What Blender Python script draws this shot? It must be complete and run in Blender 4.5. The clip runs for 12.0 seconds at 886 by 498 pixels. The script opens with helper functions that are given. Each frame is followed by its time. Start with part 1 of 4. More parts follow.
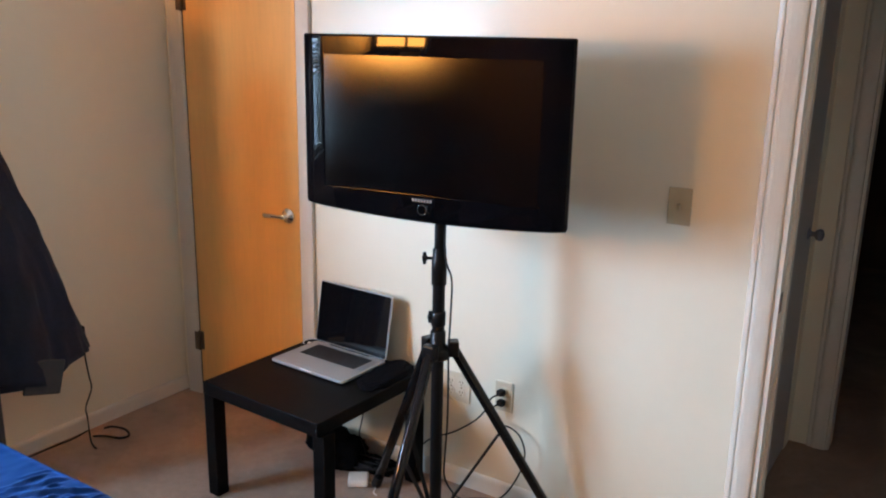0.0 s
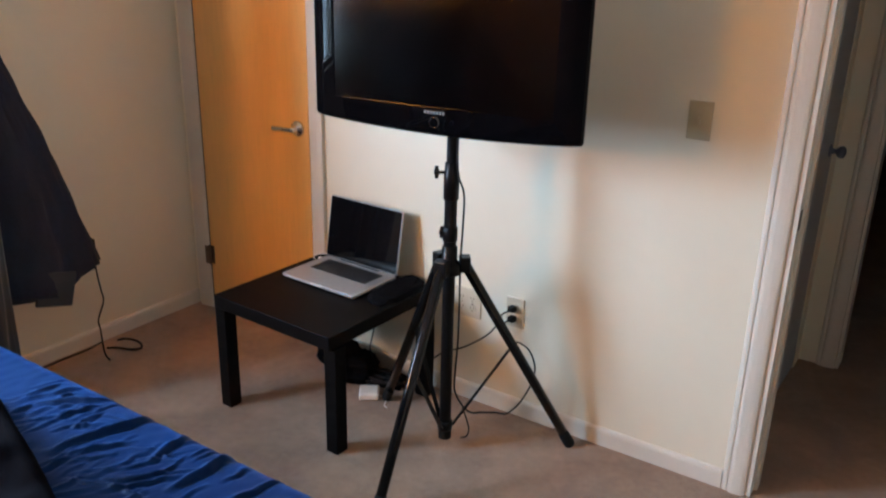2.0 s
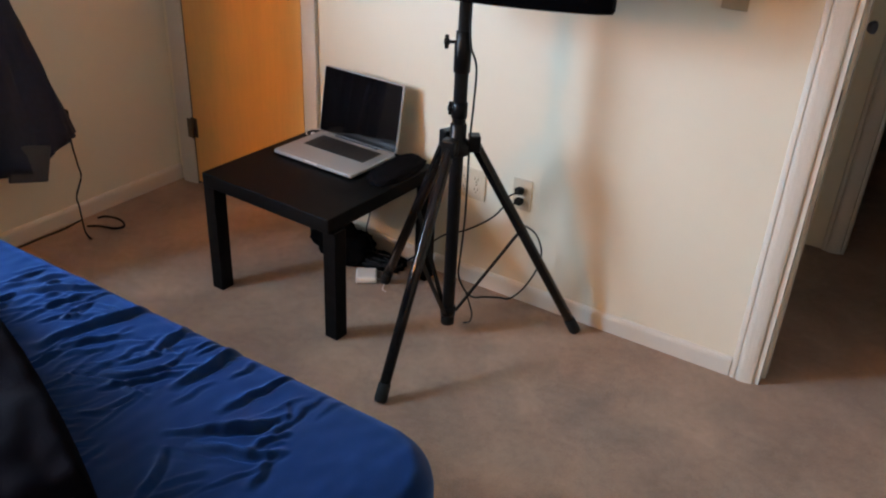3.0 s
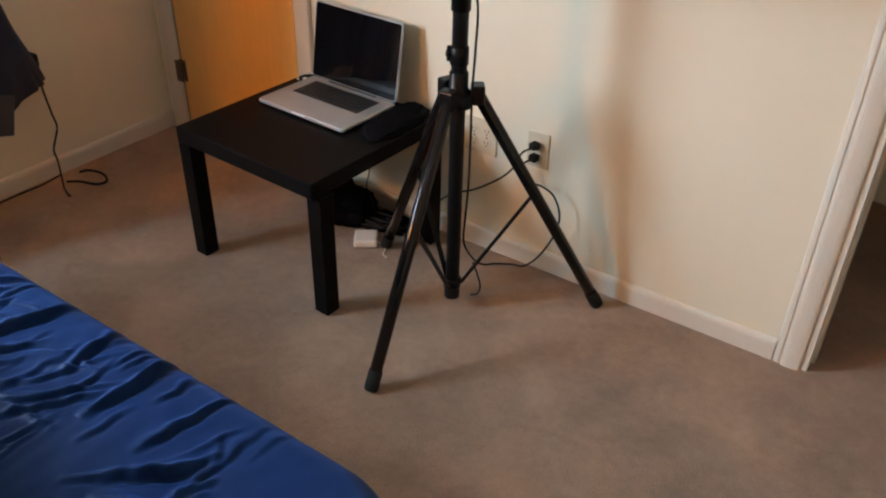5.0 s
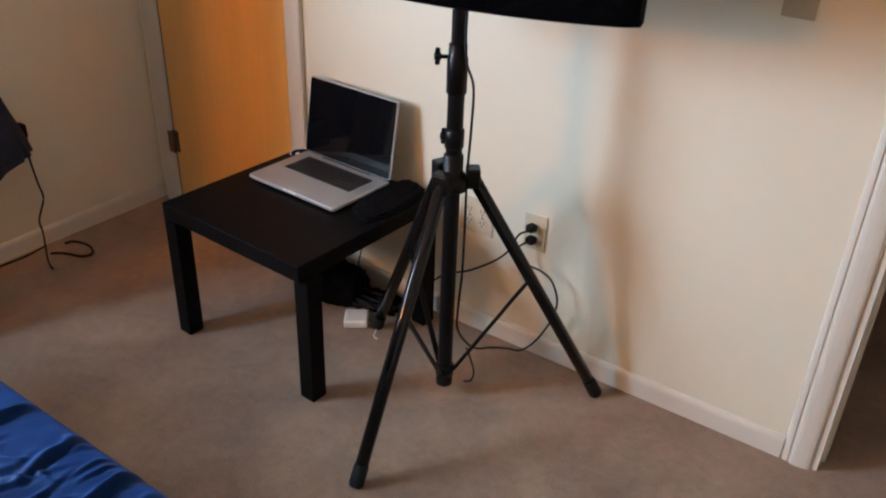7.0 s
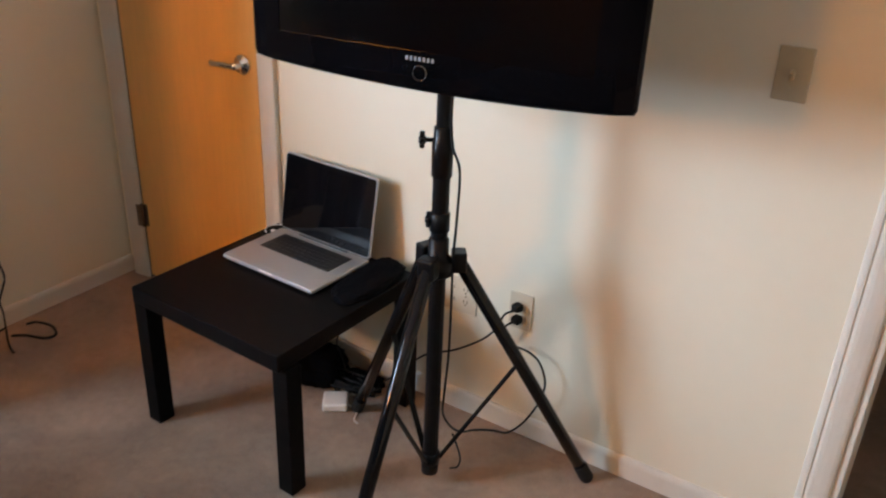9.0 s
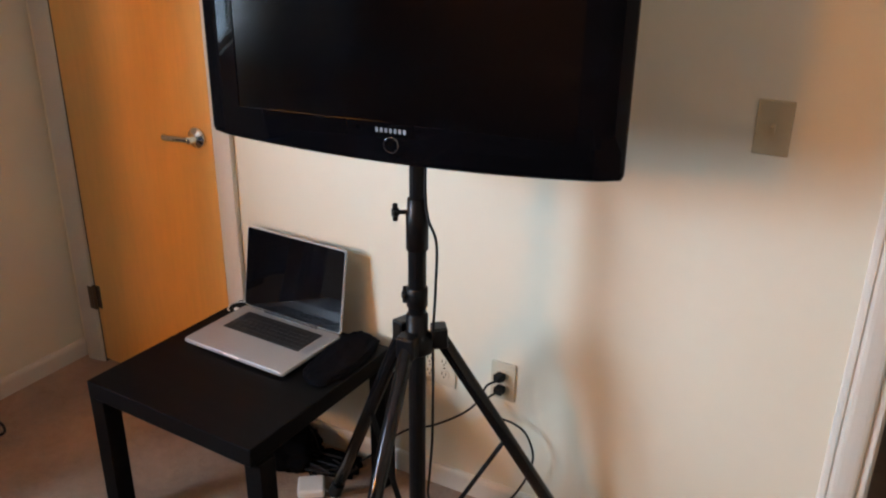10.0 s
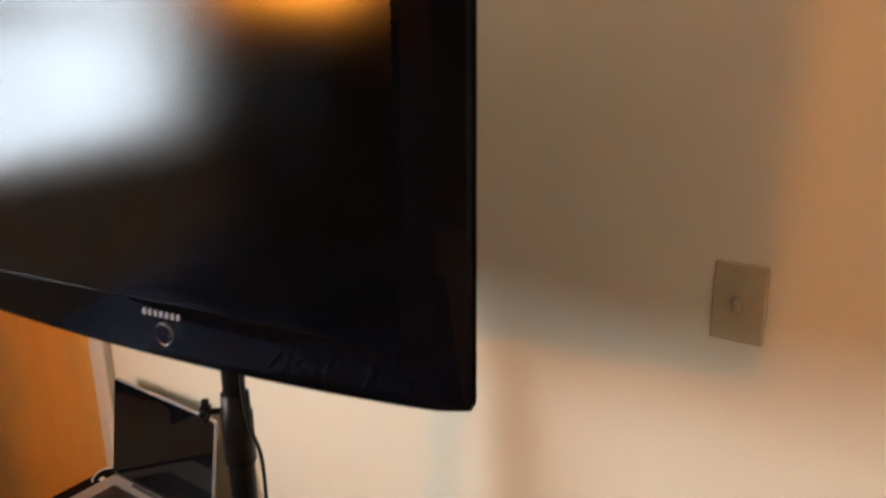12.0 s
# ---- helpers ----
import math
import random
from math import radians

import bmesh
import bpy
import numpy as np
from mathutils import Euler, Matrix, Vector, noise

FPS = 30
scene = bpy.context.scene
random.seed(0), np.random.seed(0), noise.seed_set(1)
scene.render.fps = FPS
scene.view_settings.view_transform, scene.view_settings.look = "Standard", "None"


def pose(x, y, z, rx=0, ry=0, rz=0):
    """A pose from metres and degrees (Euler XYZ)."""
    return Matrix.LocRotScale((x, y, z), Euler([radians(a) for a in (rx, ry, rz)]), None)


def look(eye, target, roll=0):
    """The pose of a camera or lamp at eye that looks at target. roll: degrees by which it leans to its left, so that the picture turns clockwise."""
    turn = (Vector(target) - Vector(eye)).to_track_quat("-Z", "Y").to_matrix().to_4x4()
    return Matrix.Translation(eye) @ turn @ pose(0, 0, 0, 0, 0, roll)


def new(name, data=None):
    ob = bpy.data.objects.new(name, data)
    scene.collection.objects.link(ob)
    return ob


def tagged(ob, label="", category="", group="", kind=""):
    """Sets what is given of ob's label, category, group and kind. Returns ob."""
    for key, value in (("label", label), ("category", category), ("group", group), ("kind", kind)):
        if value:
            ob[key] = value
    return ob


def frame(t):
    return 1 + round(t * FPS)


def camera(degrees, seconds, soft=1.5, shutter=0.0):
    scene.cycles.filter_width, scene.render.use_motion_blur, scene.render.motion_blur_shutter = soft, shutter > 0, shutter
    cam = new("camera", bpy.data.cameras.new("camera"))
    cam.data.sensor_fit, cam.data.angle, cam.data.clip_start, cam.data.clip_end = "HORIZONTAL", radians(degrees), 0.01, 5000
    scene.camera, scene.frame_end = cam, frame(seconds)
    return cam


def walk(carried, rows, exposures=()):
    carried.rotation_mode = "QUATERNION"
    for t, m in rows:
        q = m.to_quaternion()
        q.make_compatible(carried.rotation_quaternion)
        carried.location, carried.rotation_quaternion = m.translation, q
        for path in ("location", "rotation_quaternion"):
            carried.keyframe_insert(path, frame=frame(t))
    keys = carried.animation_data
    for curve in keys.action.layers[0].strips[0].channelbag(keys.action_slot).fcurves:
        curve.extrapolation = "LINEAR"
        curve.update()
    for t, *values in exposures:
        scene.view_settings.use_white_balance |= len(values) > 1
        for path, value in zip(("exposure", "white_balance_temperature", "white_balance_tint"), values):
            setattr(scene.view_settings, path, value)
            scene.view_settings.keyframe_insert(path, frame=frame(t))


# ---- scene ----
cam = camera(55.9, 12.0, 2.0, 0.35)
PATH = [
    (0, (3.062, -2.479, 1.679), (2.009, -0.853, 1.18), 1.1),
    (0.5, (3.077, -2.493, 1.68), (2.014, -0.875, 1.18), 1.1),
    (1, (3.081, -2.489, 1.677), (2.004, -0.884, 1.161), 1.0),
    (1.5, (3.075, -2.47, 1.667), (1.994, -0.893, 1.077), 0.8),
    (2, (3.036, -2.452, 1.656), (1.999, -0.885, 0.97), 1.4),
    (2.5, (2.968, -2.416, 1.631), (2.002, -0.882, 0.784), 2.5),
    (3, (2.866, -2.377, 1.606), (1.956, -0.874, 0.65), 3.0),
    (3.2, (2.821, -2.345, 1.597), (1.940, -0.842, 0.616), 3.1),
    (4.8, (2.762, -2.098, 1.534), (1.859, -0.693, 0.434), 0.7),
    (5, (2.776, -2.024, 1.544), (1.838, -0.648, 0.438), 1.4),
    (5.5, (2.793, -1.944, 1.548), (1.805, -0.618, 0.424), 1.9),
    (6, (2.761, -1.928, 1.528), (1.815, -0.571, 0.405), 2.6),
    (6.5, (2.722, -1.919, 1.544), (1.762, -0.534, 0.468), 2.4),
    (7, (2.724, -1.922, 1.555), (1.742, -0.485, 0.57), 2.2),
    (7.2, (2.713, -1.916, 1.584), (1.735, -0.473, 0.603), 2.3),
    (8.8, (2.656, -1.878, 1.579), (1.671, -0.383, 0.688), 2.7),
    (9, (2.624, -1.862, 1.595), (1.674, -0.336, 0.718), 2.5),
    (9.5, (2.538, -1.839, 1.6), (1.663, -0.24, 0.777), 1.3),
    (10, (2.522, -1.792, 1.605), (1.637, -0.172, 0.837), 0.7),
    (10.5, (2.573, -1.643, 1.61), (1.512, -0.115, 0.875), 0.8),
    (11, (2.628, -1.49, 1.608), (1.528, -0.014, 0.824), 0.3),
    (11.5, (2.602, -1.334, 1.616), (1.553, 0.224, 0.929), 1.8),
    (12, (2.554, -1.118, 1.624), (1.514, 0.47, 0.993), -0.7),
]
EXPOSURES = [(0.0, -0.50, 6050, 11), (3.0, -0.72, 6700, 14), (5.0, -0.77, 7500, 15), (5.5, -0.76, 7450, 15), (6.5, -0.76, 6750, 15), (9.0, -0.67, 6900, 15), (11.0, -0.68, 6850, 15),
             (11.5, -0.66, 6950, 15), (12.0, -0.70, 8900, 22)]
walk(cam, [(t, look(eye, target, roll)) for t, eye, target, roll in PATH], EXPOSURES)

# ---- light and paint values ----
DAY_COLOR = (0.51, 0.765, 1.03)
LAMP_XY, LAMP_COLOR, LAMP_STRENGTH = (0.30, -3.60), (1.0, 0.400, 0.068), 232.0
WALL, TRIM, CARPET = (0.73, 0.662, 0.515), (0.63, 0.58, 0.50), (0.320, 0.199, 0.127)
SHEET, DOORWOOD = (0.0050, 0.0158, 0.061), (0.74, 0.395, 0.112)

# ---- world and lights ----
world = bpy.data.worlds.new("sky")
scene.world = world
world.use_nodes = True
wn = world.node_tree
sky = wn.nodes.new("ShaderNodeTexSky")
sky.sky_type = "NISHITA"
sky.sun_disc = False
sky.sun_elevation, sky.sun_rotation = radians(35), radians(80)
wn.links.new(sky.outputs[0], wn.nodes["Background"].inputs[0])
wn.nodes["Background"].inputs[1].default_value = 0.12

# daylight that enters through the west window: open sky high in its south half, trees below and to the north
for y_mid, z_mid, width, height, power in ((-2.50, 1.74, 0.66, 0.60, 186.0), (-2.50, 1.21, 0.66, 0.44, 46.0), (-1.87, 1.50, 0.56, 1.06, 72.0)):
    day = bpy.data.lights.new("window_daylight", "AREA")
    day.shape, day.size, day.size_y = "RECTANGLE", width, height
    day.energy, day.color = power, DAY_COLOR
    new("window_daylight", day).matrix_world = look((-0.15, y_mid, z_mid), (1.6, y_mid + 0.08, z_mid - 0.08))


# ---- materials ----
def mat(name, color, rough=0.5, metal=0.0, var=0.12, scale=6.0, stretch=(1, 1, 1), bump=0.0, bump_scale=120.0,
        spec=0.5, sheen=0.0, coat=0.0, mix=None, rough_var=0.08, dist=0.002):
    """A surface with two scales of colour variation, uneven gloss and fine relief."""
    m = bpy.data.materials.new(name)
    m.use_nodes = True
    t = m.node_tree
    b = t.nodes["Principled BSDF"]
    b.inputs["Metallic"].default_value = metal
    b.inputs["Specular IOR Level"].default_value = spec
    b.inputs["Sheen Weight"].default_value = sheen
    b.inputs["Coat Weight"].default_value = coat
    co = t.nodes.new("ShaderNodeTexCoord")
    mp = t.nodes.new("ShaderNodeMapping")
    mp.inputs["Scale"].default_value = stretch
    t.links.new(co.outputs["Object"], mp.inputs[0])
    n1 = t.nodes.new("ShaderNodeTexNoise")
    n1.inputs["Scale"].default_value = scale
    n1.inputs["Detail"].default_value = 6
    n2 = t.nodes.new("ShaderNodeTexNoise")
    n2.inputs["Scale"].default_value = scale * 11
    n2.inputs["Detail"].default_value = 4
    for n in (n1, n2):
        t.links.new(mp.outputs[0], n.inputs["Vector"])
    add = t.nodes.new("ShaderNodeMath")
    add.operation = "MULTIPLY_ADD"
    add.inputs[1].default_value = 0.45
    t.links.new(n2.outputs["Fac"], add.inputs[0])
    t.links.new(n1.outputs["Fac"], add.inputs[2])
    ramp = t.nodes.new("ShaderNodeValToRGB")
    ramp.color_ramp.elements[0].position, ramp.color_ramp.elements[1].position = 0.45, 1.0
    lo = [c * (1 - var) for c in color]
    hi = [min(1, c * (1 + var)) for c in (mix or color)]
    ramp.color_ramp.elements[0].color, ramp.color_ramp.elements[1].color = (*lo, 1), (*hi, 1)
    t.links.new(add.outputs[0], ramp.inputs[0])
    t.links.new(ramp.outputs[0], b.inputs["Base Color"])
    rr = t.nodes.new("ShaderNodeMapRange")
    rr.inputs["To Min"].default_value, rr.inputs["To Max"].default_value = max(0.02, rough - rough_var), min(1, rough + rough_var)
    t.links.new(n1.outputs["Fac"], rr.inputs[0])
    t.links.new(rr.outputs[0], b.inputs["Roughness"])
    if bump:
        n3 = t.nodes.new("ShaderNodeTexNoise")
        n3.inputs["Scale"].default_value = bump_scale
        n3.inputs["Detail"].default_value = 5
        t.links.new(mp.outputs[0], n3.inputs["Vector"])
        bp = t.nodes.new("ShaderNodeBump")
        bp.inputs["Strength"].default_value = bump
        bp.inputs["Distance"].default_value = dist
        t.links.new(n3.outputs["Fac"], bp.inputs["Height"])
        t.links.new(bp.outputs[0], b.inputs["Normal"])
    return m


def glowing(name, color, strength):
    m = bpy.data.materials.new(name)
    m.use_nodes = True
    b = m.node_tree.nodes["Principled BSDF"]
    b.inputs["Base Color"].default_value = (*[0.8 * c for c in color], 1)
    b.inputs["Emission Color"].default_value = (*color, 1)
    b.inputs["Emission Strength"].default_value = strength
    return m


M_WALL = mat("wall_paint", WALL, 0.40, var=0.025, scale=1.6, bump=0.10, bump_scale=260, spec=0.8, dist=0.001)
# dark brown for the unseen south wall, to keep the television's reflections black
M_DIMWALL = mat("dim_back_wall", (0.085, 0.060, 0.042), 0.65, var=0.05, scale=1.6, bump=0.10, bump_scale=260, spec=0.3, dist=0.001)
M_WALL3 = mat("beige_wall_paint", (0.60, 0.54, 0.42), 0.65, var=0.05, scale=1.6, bump=0.10, bump_scale=260, spec=0.3, dist=0.001)
M_CEIL = mat("ceiling_paint", (0.78, 0.76, 0.71), 0.85, var=0.03, scale=2, bump=0.25, bump_scale=150)
M_TRIM = mat("trim_paint", TRIM, 0.38, var=0.04, scale=5, bump=0.05, bump_scale=90, dist=0.001)
M_HALLDOOR = mat("hall_door_paint", (0.33, 0.34, 0.36), 0.42, var=0.04, scale=4, bump=0.05, bump_scale=90)
M_TABLE = mat("black_brown_foil", (0.0046, 0.0044, 0.0046), 0.38, var=0.35, scale=3, stretch=(1, 14, 14), bump=0.05, bump_scale=60, spec=0.04)
M_BLACK = mat("black_powder_coat", (0.0045, 0.0045, 0.005), 0.36, var=0.2, scale=20, bump=0.05, bump_scale=400, dist=0.0005, spec=0.16)
M_LEG = mat("black_leg_enamel", (0.0045, 0.0045, 0.005), 0.10, var=0.2, scale=20, spec=0.28, rough_var=0.02)
M_RUBBER = mat("black_rubber", (0.007, 0.007, 0.007), 0.75, spec=0.25, var=0.2, scale=30, bump=0.2, bump_scale=300)
M_CABLE = mat("black_cable", (0.006, 0.006, 0.007), 0.6, spec=0.25, var=0.2, scale=40)
M_GLOSS = mat("piano_black", (0.002, 0.002, 0.0025), 0.025, var=0.1, scale=8, rough_var=0.006, spec=0.11)
M_TVBACK = mat("tv_back_plastic", (0.012, 0.012, 0.013), 0.55, var=0.15, scale=30, bump=0.1, bump_scale=500)
M_SCREEN = bpy.data.materials.new("matte_panel")
M_SCREEN.use_nodes = True
ts = M_SCREEN.node_tree
pb = ts.nodes["Principled BSDF"]
pb.inputs["Base Color"].default_value = (0.0015, 0.0015, 0.0018, 1)
pb.inputs["Specular IOR Level"].default_value = 0.0
pb.inputs["Roughness"].default_value = 0.9
gs = ts.nodes.new("ShaderNodeBsdfGlossy")
gs.distribution = "BECKMANN"
gs.inputs["Roughness"].default_value = 0.175
fr = ts.nodes.new("ShaderNodeFresnel")
fr.inputs["IOR"].default_value = 1.60
ms = ts.nodes.new("ShaderNodeMixShader")
ts.links.new(fr.outputs[0], ms.inputs[0])
ts.links.new(pb.outputs[0], ms.inputs[1])
ts.links.new(gs.outputs[0], ms.inputs[2])
ts.links.new(ms.outputs[0], ts.nodes["Material Output"].inputs[0])
M_RING = mat("dark_chrome_ring", (0.30, 0.30, 0.31), 0.12, metal=1.0, var=0.05)
M_SILVER = mat("silver_print", (0.36, 0.37, 0.39), 0.3, metal=0.6, var=0.05)
M_ALU = mat("brushed_aluminium", (0.38, 0.37, 0.36), 0.42, metal=0.35, var=0.05, scale=12, bump=0.03, bump_scale=900, dist=0.0005)
M_KEYS = mat("laptop_keys", (0.012, 0.012, 0.013), 0.5, var=0.2, scale=50)
M_GLASSY = mat("laptop_display_glass", (0.004, 0.004, 0.005), 0.035, var=0.05, rough_var=0.01, spec=0.5)
M_CHROME = mat("satin_nickel", (0.66, 0.65, 0.63), 0.2, metal=1.0, var=0.05, scale=20)
M_BRONZE = mat("dark_hinge_metal", (0.16, 0.12, 0.09), 0.4, metal=0.8, var=0.2, scale=60)
M_DARKMETAL = mat("aged_knob_metal", (0.05, 0.05, 0.06), 0.3, metal=0.8, var=0.2, scale=60)
M_KNOB = mat("dull_pewter_knob", (0.16, 0.17, 0.22), 0.45, metal=0.6, var=0.2, scale=60)
M_IVORY = mat("ivory_plastic", (0.45, 0.375, 0.245), 0.35, var=0.04, scale=30)
M_ALMOND = mat("almond_plastic", (0.53, 0.47, 0.35), 0.35, var=0.04, scale=30)
M_SLOT = mat("socket_slot", (0.03, 0.03, 0.03), 0.6)
M_WHITEPL = mat("white_plastic", (0.8, 0.79, 0.77), 0.3, var=0.03, scale=30)
M_CREAMPL = mat("cream_charger_plastic", (0.78, 0.70, 0.62), 0.32, var=0.04, scale=30)
M_SHEET = mat("navy_satin_sheet", SHEET, 0.46, var=0.10, scale=4, bump=0.06, bump_scale=700, sheen=0.18, spec=0.16, dist=0.0006)
M_SHEET.node_tree.nodes["Principled BSDF"].inputs["Sheen Tint"].default_value = (0.05, 0.30, 1.0, 1)
M_SHEET.node_tree.nodes["Principled BSDF"].inputs["Sheen Roughness"].default_value = 0.55
M_SHEET.node_tree.nodes["Principled BSDF"].inputs["Specular Tint"].default_value = (0.10, 0.42, 1.0, 1)
M_MATTRESS = mat("mattress_ticking", (0.6, 0.58, 0.54), 0.85, var=0.06, scale=20, bump=0.2, bump_scale=300)
M_COMFORTER = mat("dark_comforter_cloth", (0.0018, 0.0016, 0.0034), 0.95, spec=0.03, var=0.25, scale=8, bump=0.25, bump_scale=500)
M_COAT = mat("navy_coat_cloth", (0.0055, 0.0105, 0.030), 0.8, var=0.45, scale=6, bump=0.3, bump_scale=450, sheen=0.05)
M_LINING = mat("coat_lining", (0.035, 0.035, 0.042), 0.6, var=0.2, scale=20, bump=0.15, bump_scale=500)
M_SATIN = mat("grey_satin", (0.30, 0.28, 0.29), 0.28, var=0.12, scale=6, bump=0.1, bump_scale=300)
M_SLACKS = mat("slate_trouser_cloth", (0.028, 0.036, 0.042), 0.6, var=0.2, scale=10, bump=0.2, bump_scale=500, sheen=0.2)
M_LEATHER = mat("black_shoe_leather", (0.012, 0.011, 0.011), 0.35, var=0.2, scale=30, bump=0.1, bump_scale=200)
M_POUCH = mat("black_nylon", (0.0020, 0.0020, 0.0025), 0.85, spec=0.04, var=0.3, scale=15, bump=0.3, bump_scale=600)
M_SOFTPOUCH = mat("blue_black_nylon", (0.0030, 0.0030, 0.0042), 0.8, spec=0.05, var=0.4, scale=12, bump=0.5, bump_scale=60, dist=0.004)
M_BEDWOOD = mat("dark_bed_wood", (0.05, 0.03, 0.02), 0.4, var=0.3, scale=4, stretch=(1, 10, 10))
M_LAMPFRAME = mat("dark_lamp_wood", (0.03, 0.018, 0.012), 0.45, var=0.3, scale=10)
M_DARKFURN = mat("dark_stained_furniture_wood", (0.018, 0.010, 0.007), 0.5, var=0.3, scale=3, stretch=(8, 1, 8), spec=0.25)
M_SHADE = glowing("lit_paper_shade", LAMP_COLOR, LAMP_STRENGTH)
# streaked dark brown that puts the shade of the unlit hall into its walls
M_UNLIT = mat("unlit_wall_brown", (0.075, 0.036, 0.021), 0.45, var=0.3, scale=3, stretch=(8, 8, 1))
M_GROUND = mat("lawn", (0.06, 0.08, 0.03), 0.9, var=0.3, scale=3)

# carpet: short twisted pile with trodden and vacuumed patches
M_CARPET = mat("beige_carpet", CARPET, 0.95, var=0.30, scale=3.4, spec=0.1, sheen=0.25, bump=0.9, bump_scale=330, dist=0.006)
tr = M_CARPET.node_tree
pile = tr.nodes.new("ShaderNodeTexNoise")
pile.inputs["Scale"].default_value = 190
pile.inputs["Detail"].default_value = 3
pr = tr.nodes.new("ShaderNodeMapRange")
pr.inputs["To Min"].default_value, pr.inputs["To Max"].default_value = 0.62, 1.3
mx = tr.nodes.new("ShaderNodeMix")
mx.data_type, mx.blend_type = "RGBA", "MULTIPLY"
mx.inputs["Factor"].default_value = 1.0
tr.links.new(tr.nodes["Texture Coordinate"].outputs["Object"], pile.inputs["Vector"])
tr.links.new(pile.outputs["Fac"], pr.inputs[0])
tr.links.new(tr.nodes["Color Ramp"].outputs[0], mx.inputs["A"])
tr.links.new(pr.outputs[0], mx.inputs["B"])
tread = tr.nodes.new("ShaderNodeTexNoise")
tread.inputs["Scale"].default_value = 5.5
tread.inputs["Detail"].default_value = 5
tread.inputs["Roughness"].default_value = 0.6
tread.inputs["Distortion"].default_value = 0.7
tm = tr.nodes.new("ShaderNodeMapRange")
tm.inputs["From Min"].default_value, tm.inputs["From Max"].default_value = 0.36, 0.66
tm.inputs["To Min"].default_value, tm.inputs["To Max"].default_value = 0.88, 1.13
mx2 = tr.nodes.new("ShaderNodeMix")
mx2.data_type, mx2.blend_type = "RGBA", "MULTIPLY"
mx2.inputs["Factor"].default_value = 1.0
tr.links.new(tr.nodes["Texture Coordinate"].outputs["Object"], tread.inputs["Vector"])
tr.links.new(tread.outputs["Fac"], tm.inputs[0])
tr.links.new(mx.outputs["Result"], mx2.inputs["A"])
tr.links.new(tm.outputs[0], mx2.inputs["B"])
tr.links.new(mx2.outputs["Result"], tr.nodes["Principled BSDF"].inputs["Base Color"])

# birch veneer, amber lacquered, with long upright figure and a few dark streaks
M_DOOR = mat("amber_birch_veneer", DOORWOOD, 0.28, spec=0.9, var=0.055, rough_var=0.02, scale=1.7, stretch=(3.2, 3.2, 0.35), bump=0.03, bump_scale=60,
             mix=(DOORWOOD[0] * 1.12, DOORWOOD[1] * 1.12, DOORWOOD[2] * 1.1))
td = M_DOOR.node_tree
sw = td.nodes.new("ShaderNodeTexWave")
sw.wave_type, sw.bands_direction = "BANDS", "X"
sw.inputs["Scale"].default_value = 0.9
sw.inputs["Distortion"].default_value = 9.0
sw.inputs["Detail"].default_value = 3
sm = td.nodes.new("ShaderNodeMapping")
sm.inputs["Scale"].default_value = (1.4, 1, 0.18)
sr = td.nodes.new("ShaderNodeMapRange")
sr.inputs["From Min"].default_value, sr.inputs["From Max"].default_value = 0.0, 0.8
sr.inputs["To Min"].default_value, sr.inputs["To Max"].default_value = 0.975, 1.0
dm = td.nodes.new("ShaderNodeMix")
dm.data_type, dm.blend_type = "RGBA", "MULTIPLY"
dm.inputs["Factor"].default_value = 1.0
td.links.new(td.nodes["Texture Coordinate"].outputs["Object"], sm.inputs[0])
td.links.new(sm.outputs[0], sw.inputs["Vector"])
td.links.new(sw.outputs["Fac"], sr.inputs[0])
td.links.new(td.nodes["Color Ramp"].outputs[0], dm.inputs["A"])
td.links.new(sr.outputs[0], dm.inputs["B"])
td.links.new(dm.outputs["Result"], td.nodes["Principled BSDF"].inputs["Base Color"])

# clear window glass
M_PANE = bpy.data.materials.new("window_glass")
M_PANE.use_nodes = True
gb = M_PANE.node_tree.nodes["Principled BSDF"]
gb.inputs["Transmission Weight"].default_value = 1.0
gb.inputs["Roughness"].default_value = 0.0
gb.inputs["IOR"].default_value = 1.45


# ---- mesh helpers ----
def mesh_object(name, bm, material, smooth=False):
    me = bpy.data.meshes.new(name)
    bmesh.ops.recalc_face_normals(bm, faces=bm.faces)
    bm.to_mesh(me)
    bm.free()
    me.materials.append(material)
    if smooth:
        for p in me.polygons:
            p.use_smooth = True
    return new(name, me)


def part(name, bm, material, parent, label="", smooth=False):
    ob = mesh_object(name, bm, material, smooth)
    ob.parent = parent
    if label:
        tagged(ob, label)
    return ob


def thing(name, at, label, category, rz=0.0, group=""):
    """An Empty at a thing's base."""
    ob = new(name)
    ob.empty_display_size = 0.05
    ob.matrix_basis = pose(*at, 0, 0, rz)
    return tagged(ob, label, category, group)


def box(bm, c, s, bevel=0.0, m=None, seg=2):
    """A box of size s about c, its edges rounded, added to bm."""
    r = bmesh.ops.create_cube(bm, size=1.0)
    vs = r["verts"]
    for v in vs:
        v.co = Vector((v.co.x * s[0], v.co.y * s[1], v.co.z * s[2]))
    if bevel:
        es = list({e for v in vs for e in v.link_edges})
        out = bmesh.ops.bevel(bm, geom=es, offset=bevel, segments=seg, affect="EDGES", profile=0.5)
        vs = list({v for f in out["faces"] for v in f.verts} | {v for v in vs if v.is_valid})
    mm = Matrix.Translation(c) if m is None else m @ Matrix.Translation(c)
    for v in vs:
        v.co = mm @ v.co
    return bm


def boxed(c, s, bevel=0.0, m=None, seg=2):
    return box(bmesh.new(), c, s, bevel, m, seg)


def span(x0, x1, y0, y1, z0, z1, bevel=0.0):
    return boxed(((x0 + x1) / 2, (y0 + y1) / 2, (z0 + z1) / 2), (x1 - x0, y1 - y0, z1 - z0), bevel)


